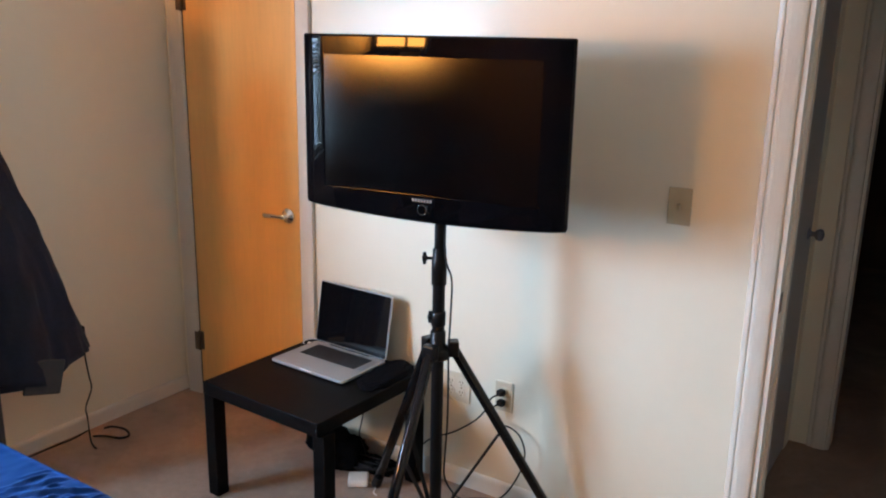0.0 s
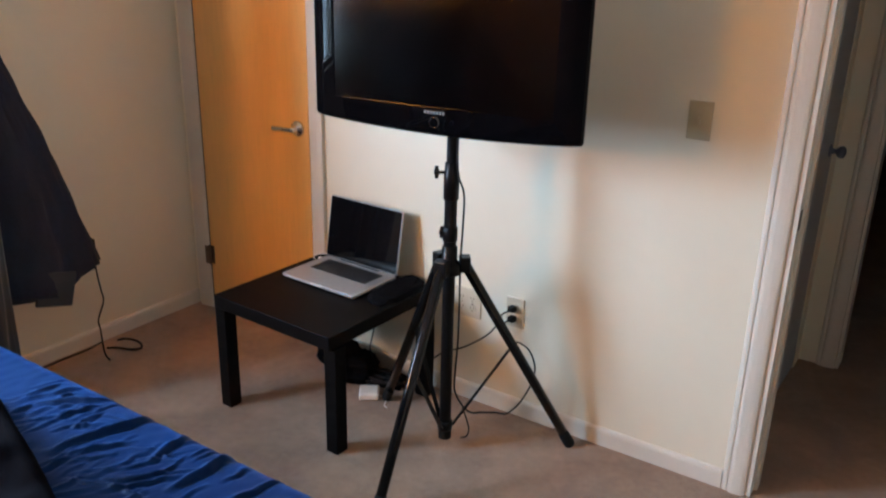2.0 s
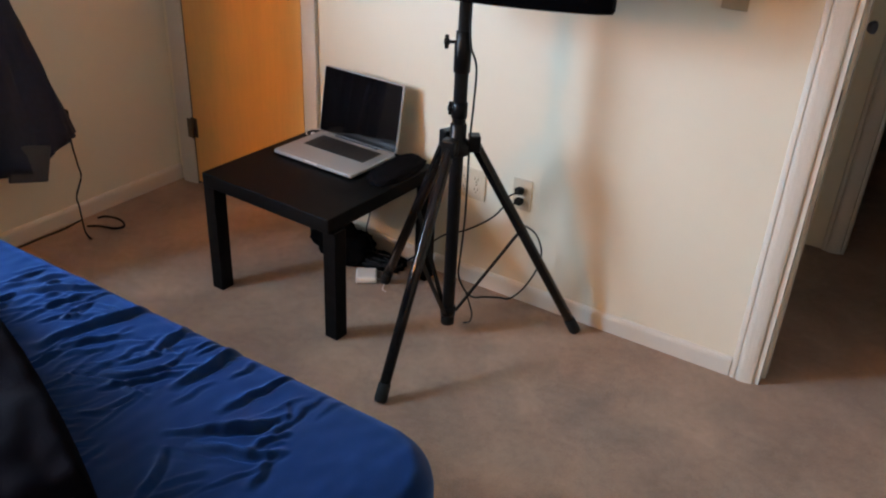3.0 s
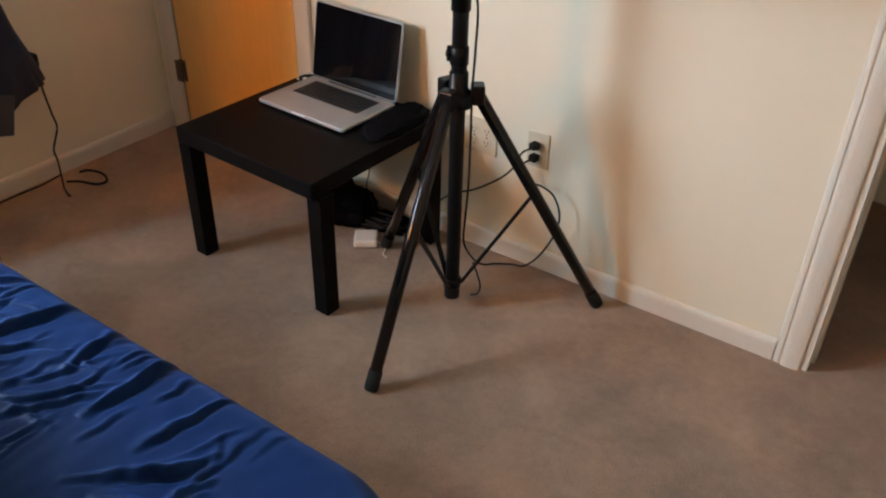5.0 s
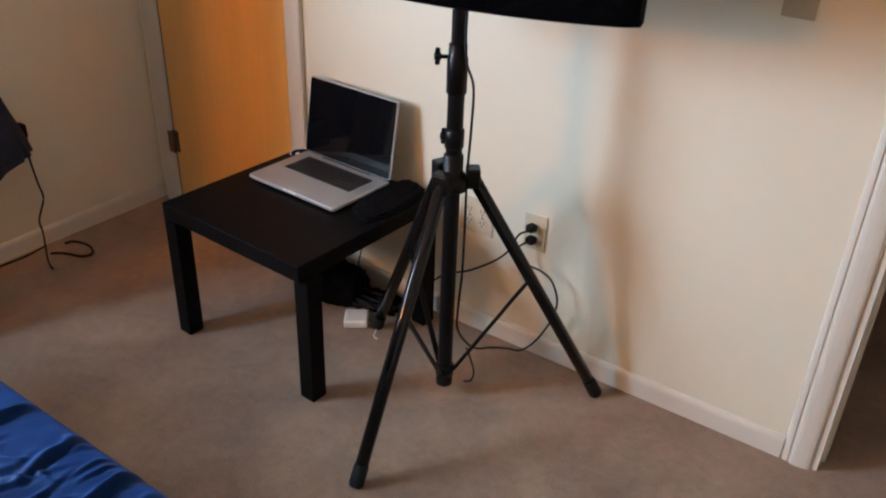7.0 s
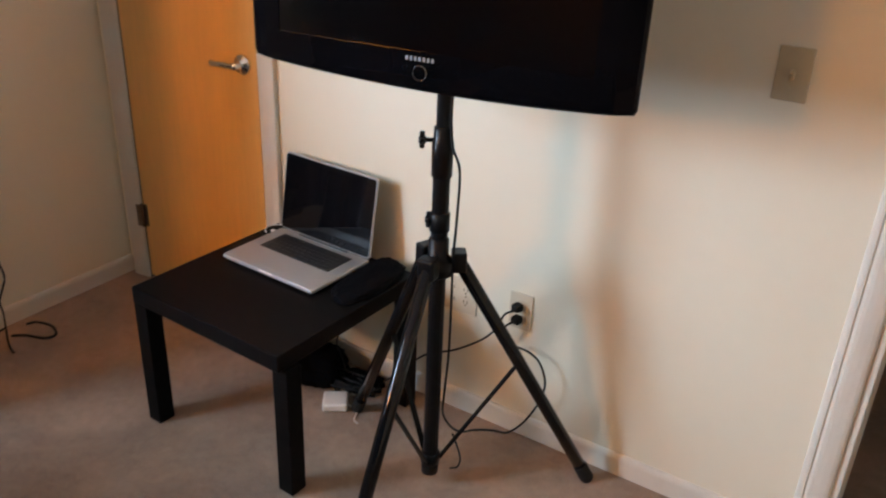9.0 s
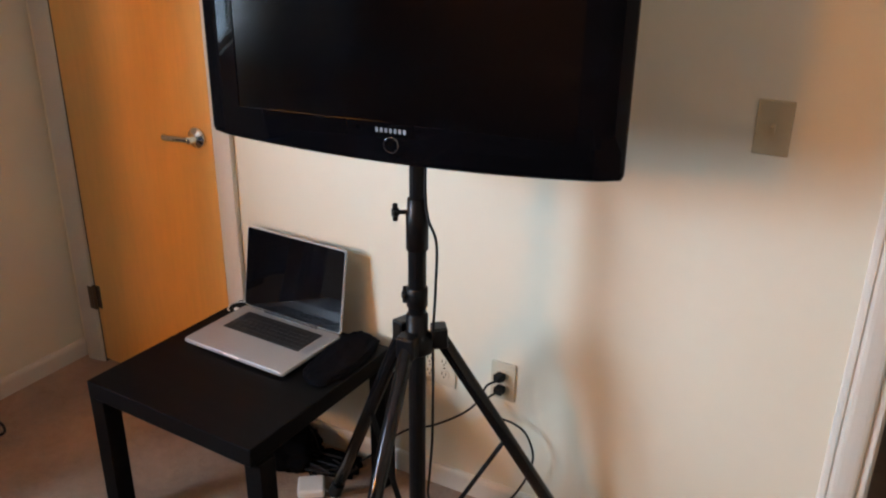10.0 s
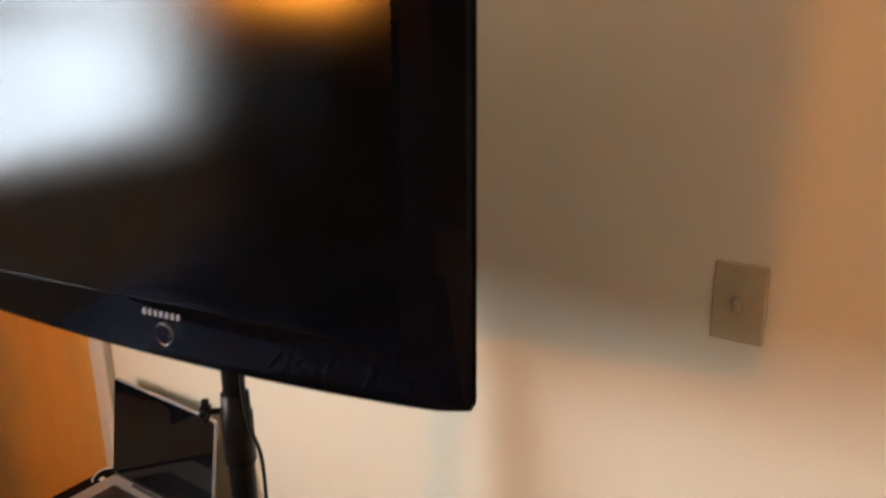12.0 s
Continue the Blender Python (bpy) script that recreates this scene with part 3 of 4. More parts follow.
wing_knob(clamp, 0.992, 213)
wing_knob(stand, 0.795, 205, -0.004)
part("lower_collar", turned([(0.0206, 0), (0.0240, 0.002), (0.0240, 0.046), (0.0206, 0.049)], pose(0, 0, 0.768), 24), M_BLACK, stand, "", True)
part("brace_sleeve", turned([(0.0206, 0), (0.0255, 0.002), (0.0255, 0.034), (0.0206, 0.036)], pose(0, 0, 0.075), 20), M_BLACK, stand, "", True)
for lx, ly in LEGS:
    d = Vector((lx, ly, 0)).normalized()
    top = d * 0.050 + Vector((0, 0, 0.690))
    foot = Vector((lx, ly, 0.020))
    # ear on the hub that the leg pivots in
    ear = bmesh.new()
    box(ear, (0.050, 0, 0.690), (0.036, 0.044, 0.052), 0.005, pose(0, 0, 0, 0, 0, math.degrees(math.atan2(ly, lx))))
    part("ear", ear, M_BLACK, hub)
    leg = part("leg", rod(top, foot, 0.0172), M_LEG, stand, "", True)
    along = (foot - top).normalized()
    part("rubber_foot", turned([(0.0174, 0), (0.0190, 0.003), (0.0198, 0.050), (0.0172, 0.058)], axis(foot - along * 0.040, foot), 18), M_RUBBER, leg, "black rubber foot", True)
    mid = top.lerp(foot, 0.44)
    start = d * 0.026 + Vector((0, 0, 0.092))
    brace = bmesh.new()
    box(brace, (0, 0, (mid - start).length / 2), (0.016, 0.005, (mid - start).length), 0.0015, axis(start, mid))
    part("brace", brace, M_BLACK, stand)

# ---- television ----
TVW, TVH = 0.872, 0.524
TV_YAW = math.degrees(math.atan2(0.102, 0.866))
tv = thing("television", (1.692, -0.464, 1.150), "switched-off black flat-panel television with glossy bezel", "television", TV_YAW)
SX0, SX1, SZ0, SZ1 = -0.357, 0.350, 0.062, 0.464     # the panel


def bottom_z(x):
    """The bezel's lower edge bows down in the middle."""
    return -0.020 * (1 - (2 * x / TVW) ** 2)


def tv_outline(inset=0.0, n=24, r=0.010):
    w, h = TVW / 2 - inset, TVH - inset
    pts = [(-w + 2 * w * i / n, bottom_z(-w + 2 * w * i / n) + inset) for i in range(n + 1)]
    pts[0], pts[-1] = (-w + r * 0.5, pts[0][1]), (w - r * 0.5, pts[-1][1])
    pts = pts[:1] + pts[1:-1] + pts[-1:]
    pts += [(w, bottom_z(w) + inset + r)]
    pts += [(w, h - r * 0.4), (w - r * 0.4, h), (-w + r * 0.4, h), (-w, h - r * 0.4), (-w, bottom_z(w) + inset + r)]
    return pts


def loft(bm, levels):
    rings = [[bm.verts.new(p) for p in lv] for lv in levels]
    n = len(rings[0])
    for a, b in zip(rings, rings[1:]):
        for i in range(n):
            bm.faces.new((a[i], a[(i + 1) % n], b[(i + 1) % n], b[i]))
    return rings


# front bezel: outer rim rolled over, a window left open for the panel
bez = bmesh.new()
outer = [[(x, 0.016, z) for x, z in tv_outline(0.003)], [(x, 0.006, z) for x, z in tv_outline(0.0)], [(x, 0.001, z) for x, z in tv_outline(0.002)],
         [(x, -0.001, z) for x, z in tv_outline(0.007)]]
rings = loft(bez, outer)
inner_front = [bez.verts.new((x, -0.001, z)) for x, z in [(SX0, SZ0), (SX1, SZ0), (SX1, SZ1), (SX0, SZ1)]]
inner_back = [bez.verts.new((x, 0.0012, z)) for x, z in [(SX0, SZ0), (SX1, SZ0), (SX1, SZ1), (SX0, SZ1)]]
last = rings[-1]
nb = 24
bottom_pts = last[:nb + 1]
rest = last[nb + 1:]
# bottom band, right band, top band, left band
bez.faces.new(bottom_pts + [inner_front[1], inner_front[0]])
bez.faces.new([bottom_pts[-1], rest[0], rest[1], rest[2], inner_front[2], inner_front[1]])
bez.faces.new([rest[2], rest[3], inner_front[3], inner_front[2]])
bez.faces.new([rest[3], rest[4], rest[5], bottom_pts[0], inner_front[0], inner_front[3]])
for i in range(4):
    bez.faces.new((inner_front[i], inner_front[(i + 1) % 4], inner_back[(i + 1) % 4], inner_back[i]))
# the side bands lean back gently, then fall away past a soft crease
def side_fall(d):
    if d <= 0:
        return 0.0
    if d < 0.036:
        return 0.012 * d + 0.40 * d * d
    return 0.00095 + 0.21 * (d - 0.036) + 0.9 * (d - 0.036) ** 2


for k in range(11):
    for sg in (-1, 1):
        bmesh.ops.bisect_plane(bez, geom=bez.verts[:] + bez.edges[:] + bez.faces[:], plane_co=(sg * (0.3585 + 0.0072 * k), 0, 0), plane_no=(1, 0, 0))
for v in bez.verts:
    v.co.y += side_fall(abs(v.co.x) - 0.358)
bezel = part("bezel", bez, M_GLOSS, tv, "glossy piano-black bezel with a bowed lower edge", True)
bezel.data.set_sharp_from_angle(angle=radians(6))
part("screen", spans([(SX0 - 0.002, SX1 + 0.002, 0.0010, 0.010, SZ0 - 0.002, SZ1 + 0.002)]), M_SCREEN, tv, "dark matte display panel")
hous = bmesh.new()
rg = loft(hous, [[(x, 0.014, z) for x, z in tv_outline(0.006)], [(x, 0.030, z) for x, z in tv_outline(0.022)], [(x * 0.92, 0.060, 0.02 + z * 0.92) for x, z in tv_outline(0.02)],
                 [(x * 0.80, 0.092, 0.05 + z * 0.78) for x, z in tv_outline(0.02)]])
hous.faces.new(rg[-1])
part("housing", hous, M_TVBACK, tv)
# maker's mark drawn as plain strokes, and the ring of the power button
for k in range(7):
    part("mark", boxed((-0.0405 + 0.0098 * k - 0.001, -0.0018, 0.0475), (0.0060, 0.0012, 0.0085), 0.0004, seg=1), M_SILVER, bezel)
ring = bmesh.new()
N = 32
rr_ = []
for i in range(N):
    a = 2 * math.pi * i / N
    rr_.append([ring.verts.new((-0.012 + q * math.cos(a), y, 0.019 + q * math.sin(a))) for q, y in ((0.0145, -0.001), (0.0148, -0.0024), (0.0158, -0.0026), (0.0163, -0.001))])
for i in range(N):
    a, b = rr_[i], rr_[(i + 1) % N]
    for k in range(3):
        ring.faces.new((a[k], b[k], b[k + 1], a[k + 1]))
part("power_button", ring, M_RING, bezel, "silver ring of the round power button", True)
part("button_face", turned([(0.0145, 0), (0.0145, 0.0018), (0.013, 0.0024)], pose(-0.012, -0.0008, 0.019, 90), 24), M_GLOSS, bezel)
# wall-mount style bracket between housing and pole
brk = thing("tv_bracket", (PX, PY, 1.28), "black steel television mounting bracket on the pole", "bracket", TV_YAW)
part("plate", boxed((0, -0.022, 0.05), (0.22, 0.006, 0.22), 0.001), M_BLACK, brk)
part("socket", turned([(0.017, 0), (0.022, 0.002), (0.022, 0.12), (0.017, 0.122)], pose(0, 0, 0), 20), M_BLACK, brk, "", True)
part("arm", boxed((0, -0.012, 0.05), (0.05, 0.022, 0.10), 0.002), M_BLACK, brk)

# ---- wall plates ----


def duplex(name, at, label, material, rz=0.0):
    """A duplex socket on a wall: plate with two sockets and a screw; faces -y."""
    o = thing(name, at, label, "outlet", rz, "wall outlets")
    p = part("cover_plate", boxed((0, -0.003, 0), (0.072, 0.006, 0.115), 0.0025), material, o)
    for s in (-1, 1):
        f = part("socket", turned([(0.0165, 0), (0.0168, 0.002), (0.0155, 0.003)], pose(0, -0.005, s * 0.0195, 90), 20), material, o)
        for dx in (-0.006, 0.006):
            part("slot", boxed((dx, -0.0081, s * 0.0195 + 0.003), (0.0022, 0.0008, 0.008)), M_SLOT, f)
        part("slot", turned([(0.0024, 0), (0.0024, 0.0008)], pose(0, -0.0078, s * 0.0195 - 0.008, 90), 10), M_SLOT, f)
    part("screw", turned([(0.003, 0), (0.0025, 0.001)], pose(0, -0.006, 0, 90), 10), M_CHROME, p)
    return o


duplex("wall_outlet", (1.735, 0, 0.411), "almond duplex wall outlet with two black plugs", M_ALMOND)
out_b = thing("wall_outlet", (1.532, 0, 0.398), "almond two-gang wall outlet, nothing plugged in", "outlet", 0, "wall outlets")
plate_b = part("cover_plate", boxed((0, -0.003, 0), (0.118, 0.006, 0.115), 0.0025), M_ALMOND, out_b)
for gx in (-0.023, 0.023):
    for s in (-1, 1):
        f = part("socket", turned([(0.0165, 0), (0.0168, 0.002), (0.0155, 0.003)], pose(gx, -0.005, s * 0.0195, 90), 20), M_ALMOND, out_b)
        for dx in (-0.006, 0.006):
            part("slot", boxed((gx + dx, -0.0081, s * 0.0195 + 0.003), (0.0026, 0.0008, 0.009)), M_SLOT, f)
        part("slot", turned([(0.0026, 0), (0.0026, 0.0008)], pose(gx, -0.0078, s * 0.0195 - 0.008, 90), 10), M_SLOT, f)
    part("screw", turned([(0.003, 0), (0.0025, 0.001)], pose(gx, -0.006, 0, 90), 10), M_CHROME, plate_b)
duplex("wall_outlet", (0, -0.598, 0.440), "almond duplex wall outlet behind the hanging coat", M_ALMOND, 90)
sw_ = thing("light_switch", (2.310, 0, 1.186), "ivory plastic wall light switch", "switch")
p = part("cover_plate", boxed((0, -0.003, 0), (0.072, 0.006, 0.115), 0.0025), M_IVORY, sw_)
part("toggle", boxed((0, -0.010, 0.003), (0.009, 0.016, 0.018), 0.002, pose(0, 0, 0, 20)), M_IVORY, sw_)
for s in (-1, 1):
    part("screw", turned([(0.003, 0), (0.0025, 0.001)], pose(0, -0.006, s * 0.030, 90), 10), M_IVORY, p)

# ---- cables ----


def plug(bm, at, m):
    box(bm, (0, -0.014, 0), (0.026, 0.028, 0.022), 0.005, Matrix.Translation(at) @ m)
    return bm


tvc = thing("television_power_cable", (PX, PY, 0), "black television power cable hanging down the pole", "cable")
off = Vector((PX, PY, 0))


def local(points):
    return [Vector(q) - off for q in points]


part("wire", cord(local([(1.690, -0.345, 1.16), (1.690, -0.350, 1.05), (1.698, -0.352, 0.985), (1.718, -0.350, 0.93), (1.714, -0.345, 0.82), (1.706, -0.340, 0.70),
                         (1.704, -0.335, 0.56), (1.702, -0.333, 0.42), (1.692, -0.328, 0.30), (1.668, -0.290, 0.20), (1.655, -0.215, 0.10), (1.642, -0.130, 0.025),
                         (1.655, -0.080, 0.006), (1.700, -0.050, 0.006), (1.745, -0.046, 0.016), (1.795, -0.050, 0.075), (1.838, -0.050, 0.165), (1.852, -0.050, 0.240),
                         (1.828, -0.048, 0.298), (1.790, -0.046, 0.318), (1.750, -0.046, 0.322), (1.718, -0.050, 0.338), (1.708, -0.055, 0.365), (1.722, -0.050, 0.386), (1.736, -0.036, 0.392)]), 0.0032), M_CABLE, tvc, "", True)
part("plug", plug(bmesh.new(), Vector((1.735, -0.008, 0.3915)) - off, pose(0, 0, 0, 0, 0, -8)), M_RUBBER, tvc, "black power plug", False)
lpc = thing("extension_cable", (1.20, -0.14, 0), "black extension cable running behind the table", "cable")
off = Vector((1.20, -0.14, 0))
part("wire", cord(local([(1.736, -0.036, 0.430), (1.710, -0.055, 0.415), (1.690, -0.060, 0.365), (1.640, -0.055, 0.305), (1.546, -0.050, 0.232), (1.460, -0.045, 0.185),
                         (1.390, -0.040, 0.12), (1.330, -0.05, 0.05), (1.27, -0.09, 0.008), (1.22, -0.13, 0.006), (1.16, -0.15, 0.03)]), 0.0032), M_CABLE, lpc, "", True)
part("plug", plug(bmesh.new(), Vector((1.735, -0.008, 0.4305)) - off, pose(0, 0, 0, 0, 0, -14)), M_RUBBER, lpc, "black power plug", False)
tagged(mesh_object("loose_cable", cord([(1.690, -0.270, 0.130), (1.703, -0.262, 0.085), (1.712, -0.258, 0.045), (1.706, -0.262, 0.016), (1.686, -0.268, 0.006)], 0.0026), M_CABLE, True),
       "thin black cable end at the pole's base", "cable")

# charger brick and its lead
chg = thing("laptop_charger", (1.236, -0.226, 0), "white square laptop charger on the carpet", "charger", 36)
part("brick", boxed((0, 0, 0.016), (0.078, 0.078, 0.028), 0.008, None, 3), M_CREAMPL, chg)
part("cord", cord([(0.036, -0.010, 0.014), (0.055, -0.022, 0.006), (0.066, -0.045, 0.004), (0.060, -0.075, 0.004), (0.072, -0.095, 0.004)], 0.0020), M_CREAMPL, chg, "short pale cord", True)
tagged(mesh_object("charger_lead", cord([(1.20, -0.10, 0.398), (1.172, -0.10, 0.27), (1.151, -0.10, 0.177), (1.140, -0.10, 0.129), (1.156, -0.10, 0.091), (1.175, -0.105, 0.057),
                                         (1.20, -0.125, 0.028), (1.225, -0.16, 0.010), (1.238, -0.185, 0.012)], 0.0024), M_CABLE, True), "thin black lead hanging behind the table", "cable")
tagged(mesh_object("laptop_lead", cord([(0.88, -0.125, 0.460), (0.865, -0.115, 0.457), (0.85, -0.08, 0.456), (0.875, -0.05, 0.456), (0.93, -0.045, 0.454)], 0.0022), M_WHITEPL, True),
            "thin white power lead on the table", "cable")

# dark bag and tangle on the carpet under the table


def lump(name, at, size, material, label, category, seed, rough=0.12, rz=0.0, flat=0.0, seg=28):
    """A soft heap: a squashed ball with folds, resting on its base."""
    bm = bmesh.new()
    bmesh.ops.create_uvsphere(bm, u_segments=seg * 2, v_segments=seg, radius=1.0)
    for v in bm.verts:
        d = v.co.normalized()
        q = d * 1.7 + Vector((seed * 3.1, seed * 1.7, seed))
        k = 1 + rough * (noise.noise(q) + 0.6 * noise.noise(q * 2.3) + 0.35 * abs(noise.noise(q * 5.1)))
        s = Vector((abs(d.x) ** 0.8 * math.copysign(1, d.x), abs(d.y) ** 0.8 * math.copysign(1, d.y), d.z)) * k
        z = s.z * size[2]
        v.co = Vector((s.x * size[0], s.y * size[1], max(z, -flat * size[2])))
    low = min(v.co.z for v in bm.verts)
    for v in bm.verts:
        v.co.z -= low
    ob = tagged(mesh_object(name, bm, material, True), label, category)
    ob.matrix_basis = pose(*at, 0, 0, rz)
    return ob


lump("black_bag", (1.05, -0.125, 0.0), (0.14, 0.080, 0.080), M_POUCH, "small black nylon bag under the table", "bag", 2, 0.25, -8, 0.5)
lump("black_pouch", (1.235, -0.100, 0.0), (0.075, 0.045, 0.034), M_POUCH, "small black pouch among cables on carpet", "pouch", 5, 0.30, 14, 0.4)
heap = thing("cable_heap", (1.19, -0.13, 0), "tangle of black cables and adapter on the carpet", "cables")
part("adapter", boxed((-0.01, 0.01, 0.022), (0.13, 0.055, 0.034), 0.008, pose(0, 0, 0, 0, 0, -18), 3), M_RUBBER, heap, "black power adapter")
rnd = random.Random(5)
for k in range(4):
    pts = [(rnd.uniform(-0.11, 0.12), rnd.uniform(-0.06, 0.05), rnd.uniform(0.006, 0.06)) for _ in range(9)]
    part("loop", cord(pts, 0.003, 7, 7), M_CABLE, heap, "", True)

# soft pouch beside the laptop
lump("soft_pouch", (1.330, -0.180, TZ), (0.066, 0.150, 0.016), M_SOFTPOUCH, "flat black soft pouch lying on the table", "pouch", 7, 0.16, 4, 0.35)

# ---- bed ----
BX0, BX1, BY0, BY1, BTOP = 0.36, 2.335, -2.44, -1.380, 0.600
bed = thing("bed", ((BX0 + BX1) / 2, (BY0 + BY1) / 2, 0), "bed with a wrinkled navy satin fitted sheet", "bed")
cx, cy = (BX0 + BX1) / 2, (BY0 + BY1) / 2
HW, HD = (BX1 - BX0) / 2, (BY1 - BY0) / 2
part("box_spring", slab(2 * HW - 0.04, 2 * HD - 0.04, 0.20, 0.19, 0.14, 0.02), M_MATTRESS, bed, "pale box spring")
part("mattress", slab(2 * HW - 0.05, 2 * HD - 0.05, 0.21, 0.19, 0.345, 0.05), M_MATTRESS, bed)
for sx in (-1, 1):
    for sy in (-1, 1):
        part("leg", turned([(0.022, 0), (0.028, 0.02), (0.030, 0.14)], pose(sx * (HW - 0.1), sy * (HD - 0.1), 0), 14), M_BEDWOOD, bed)

FOLDS = []
rs = random.Random(11)
# long pulls that start at the side edge and run inwards, shorter creases between them
for fx, fy, ang, ln, wd, am in ((1.800, -1.465, -96, 0.095, 0.017, 0.026), (1.923, -1.475, -97, 0.085, 0.013, 0.017), (1.656, -1.450, -82, 0.070, 0.013, 0.018),
                                (1.504, -1.450, -100, 0.060, 0.013, 0.018), (1.974, -1.566, -125, 0.080, 0.014, 0.020), (1.498, -1.516, -102, 0.115, 0.014, 0.022),
                                (1.319, -1.460, -131, 0.080, 0.013, 0.019), (1.373, -1.486, -100, 0.045, 0.012, 0.016), (1.523, -1.643, -87, 0.040, 0.012, 0.016),
                                (1.682, -1.632, 17, 0.090, 0.011, 0.012), (1.949, -1.594, -132, 0.090, 0.013, 0.018), (2.016, -1.621, -148, 0.080, 0.014, 0.020),
                                (1.717, -1.574, -129, 0.075, 0.012, 0.015), (2.042, -1.558, -130, 0.030, 0.011, 0.014), (1.941, -1.744, -73, 0.060, 0.013, 0.018),
                                (1.690, -1.565, -136, 0.060, 0.012, 0.014), (1.542, -1.556, -121, 0.075, 0.012, 0.014), (1.73, -1.43, -94, 0.035, 0.008, 0.008),
                                (1.755, -1.43, -96, 0.035, 0.008, 0.008), (1.86, -1.44, -95, 0.04, 0.009, 0.009)):
    FOLDS.append((fx, fy, radians(ang), ln * 1.15, wd * 0.60, am * 0.50))
for k in range(70):
    FOLDS.append((rs.uniform(1.15, 2.08), rs.uniform(-1.85, -1.43), radians(rs.gauss(-112, 20)), rs.uniform(0.03, 0.10), rs.uniform(0.004, 0.008), rs.uniform(0.0012, 0.0040)))

for x0, x1, y0, y1, cnt in ((1.18, 1.47, -1.62, -1.435, 16), (1.93, 2.09, -1.66, -1.50, 6), (1.60, 1.74, -1.58, -1.42, 6)):
    for k in range(cnt):
        FOLDS.append((rs.uniform(x0, x1), rs.uniform(y0, y1), radians(rs.choice((-150, -115, -100, -60, 20)) + rs.gauss(0, 14)), rs.uniform(0.018, 0.05),
                      rs.uniform(0.005, 0.009), rs.uniform(0.003, 0.0075)))


def wrinkle(x, y):
    h = 0.006 * noise.noise(Vector((x * 3.0, y * 3.0, 0.3))) + 0.003 * noise.noise(Vector((x * 9.0, y * 9.0, 1.3)))
    wob = 0.022 * noise.noise(Vector((x * 8, y * 8, 4))) + 0.006 * noise.noise(Vector((x * 31, y * 31, 9)))
    h += 0.0016 * noise.noise(Vector((x * 34, y * 20, 6)))
    for fx, fy, a, ln, wd, am in FOLDS:
        dx, dy = x - fx, y - fy
        if abs(dx) > 0.4 or abs(dy) > 0.4:
            continue
        u = dx * math.cos(a) + dy * math.sin(a)
        v = -dx * math.sin(a) + dy * math.cos(a) + wob + 0.10 * u * u
        if abs(u) < ln and abs(v) < 4 * wd:
            end = math.cos(u / ln * math.pi / 2) ** 0.7
            q = v / wd
            # a sharp crest with a softer lee side
            h += am * end * (math.exp(-q * q * (2.2 if q > 0 else 0.7)) - 0.45 * math.exp(-(q - 1.7) ** 2 * 1.6))
    return h


sheet = bmesh.new()
RC, RE = 0.15, 0.045
NX, NY = 540, 290
grid = []
for j in range(NY + 1):
    row = []
    for i in range(NX + 1):
        x, y = -HW + 2 * HW * i / NX, -HD + 2 * HD * j / NY
        # pull the outline in to a rounded corner
        qx, qy = abs(x) - (HW - RC), abs(y) - (HD - RC)
        if qx > 0 and qy > 0:
            m_ = max(qx, qy)
            rad = math.hypot(qx, qy)
            s_ = m_ / rad if rad else 1
            x = math.copysign(HW - RC + qx * s_, x)
            y = math.copysign(HD - RC + qy * s_, y)
            d = RC - m_
        else:
            d = min(HW - abs(x), HD - abs(y))
        z = BTOP - 0.012 * math.exp(-d / 0.15)
        if d < RE:
            z -= RE - math.sqrt(max(0, RE * RE - (RE - d) ** 2))
        fade = min(1, d / 0.03)
        z += wrinkle(x + cx, y + cy) * (0.25 + 0.75 * fade)
        row.append(sheet.verts.new((x, y, z)))
    grid.append(row)
for j in range(NY):
    for i in range(NX):
        sheet.faces.new((grid[j][i], grid[j][i + 1], grid[j + 1][i + 1], grid[j + 1][i]))
edge = [grid[0][i] for i in range(NX)] + [grid[j][NX] for j in range(NY)] + [grid[NY][i] for i in range(NX, 0, -1)] + [grid[j][0] for j in range(NY, 0, -1)]
prev = edge
for k, zz in enumerate((0.50, 0.42, 0.33)):
    cur = []
    for n_, v in enumerate(edge):
        o = 1 + 0.004 * (k + 1) * noise.noise(Vector((n_ * 0.09, k * 0.4, 2)))
        cur.append(sheet.verts.new((v.co.x * o, v.co.y * o, zz)))
    for i in range(len(edge)):
        sheet.faces.new((prev[i], prev[(i + 1) % len(edge)], cur[(i + 1) % len(edge)], cur[i]))
    prev = cur
part("fitted_sheet", sheet, M_SHEET, bed, "navy blue satin fitted sheet, creased along the side", True)

# dark comforter pushed together on the far half of the bed
comf = bmesh.new()
NU, NV = 90, 56
cg = []
for j in range(NV + 1):
    row = []
    for i in range(NU + 1):
        u, v = i / NU, j / NV
        # outline: a soft oblong whose front edge runs slantwise over the bed
        x = 0.50 + 1.57 * u
        front = -1.560 - 0.40 * max(0, x - 1.20) - 0.25 * max(0, 1.15 - x) + 0.02 * math.sin(9 * u)
        back = -2.38 - 0.02 * math.sin(5 * u)
        y = front + (back - front) * v
        e = min(u, 1 - u, v * 0.75, (1 - v) * 0.75) * 2
        dome = (1 - (1 - min(1, e * 8.0)) ** 2.6)
        q = Vector((x * 2.6, y * 2.6, 0.7))
        hgt = (0.05 + 0.17 * min(1, max(0, (x - 1.16) / 0.30))) * dome * (0.86 + 0.30 * noise.noise(q) + 0.12 * noise.noise(q * 2.7) + 0.06 * abs(noise.noise(q * 6)))
        row.append(comf.verts.new((x, y, BTOP + 0.004 + max(0.0, hgt))))
    cg.append(row)
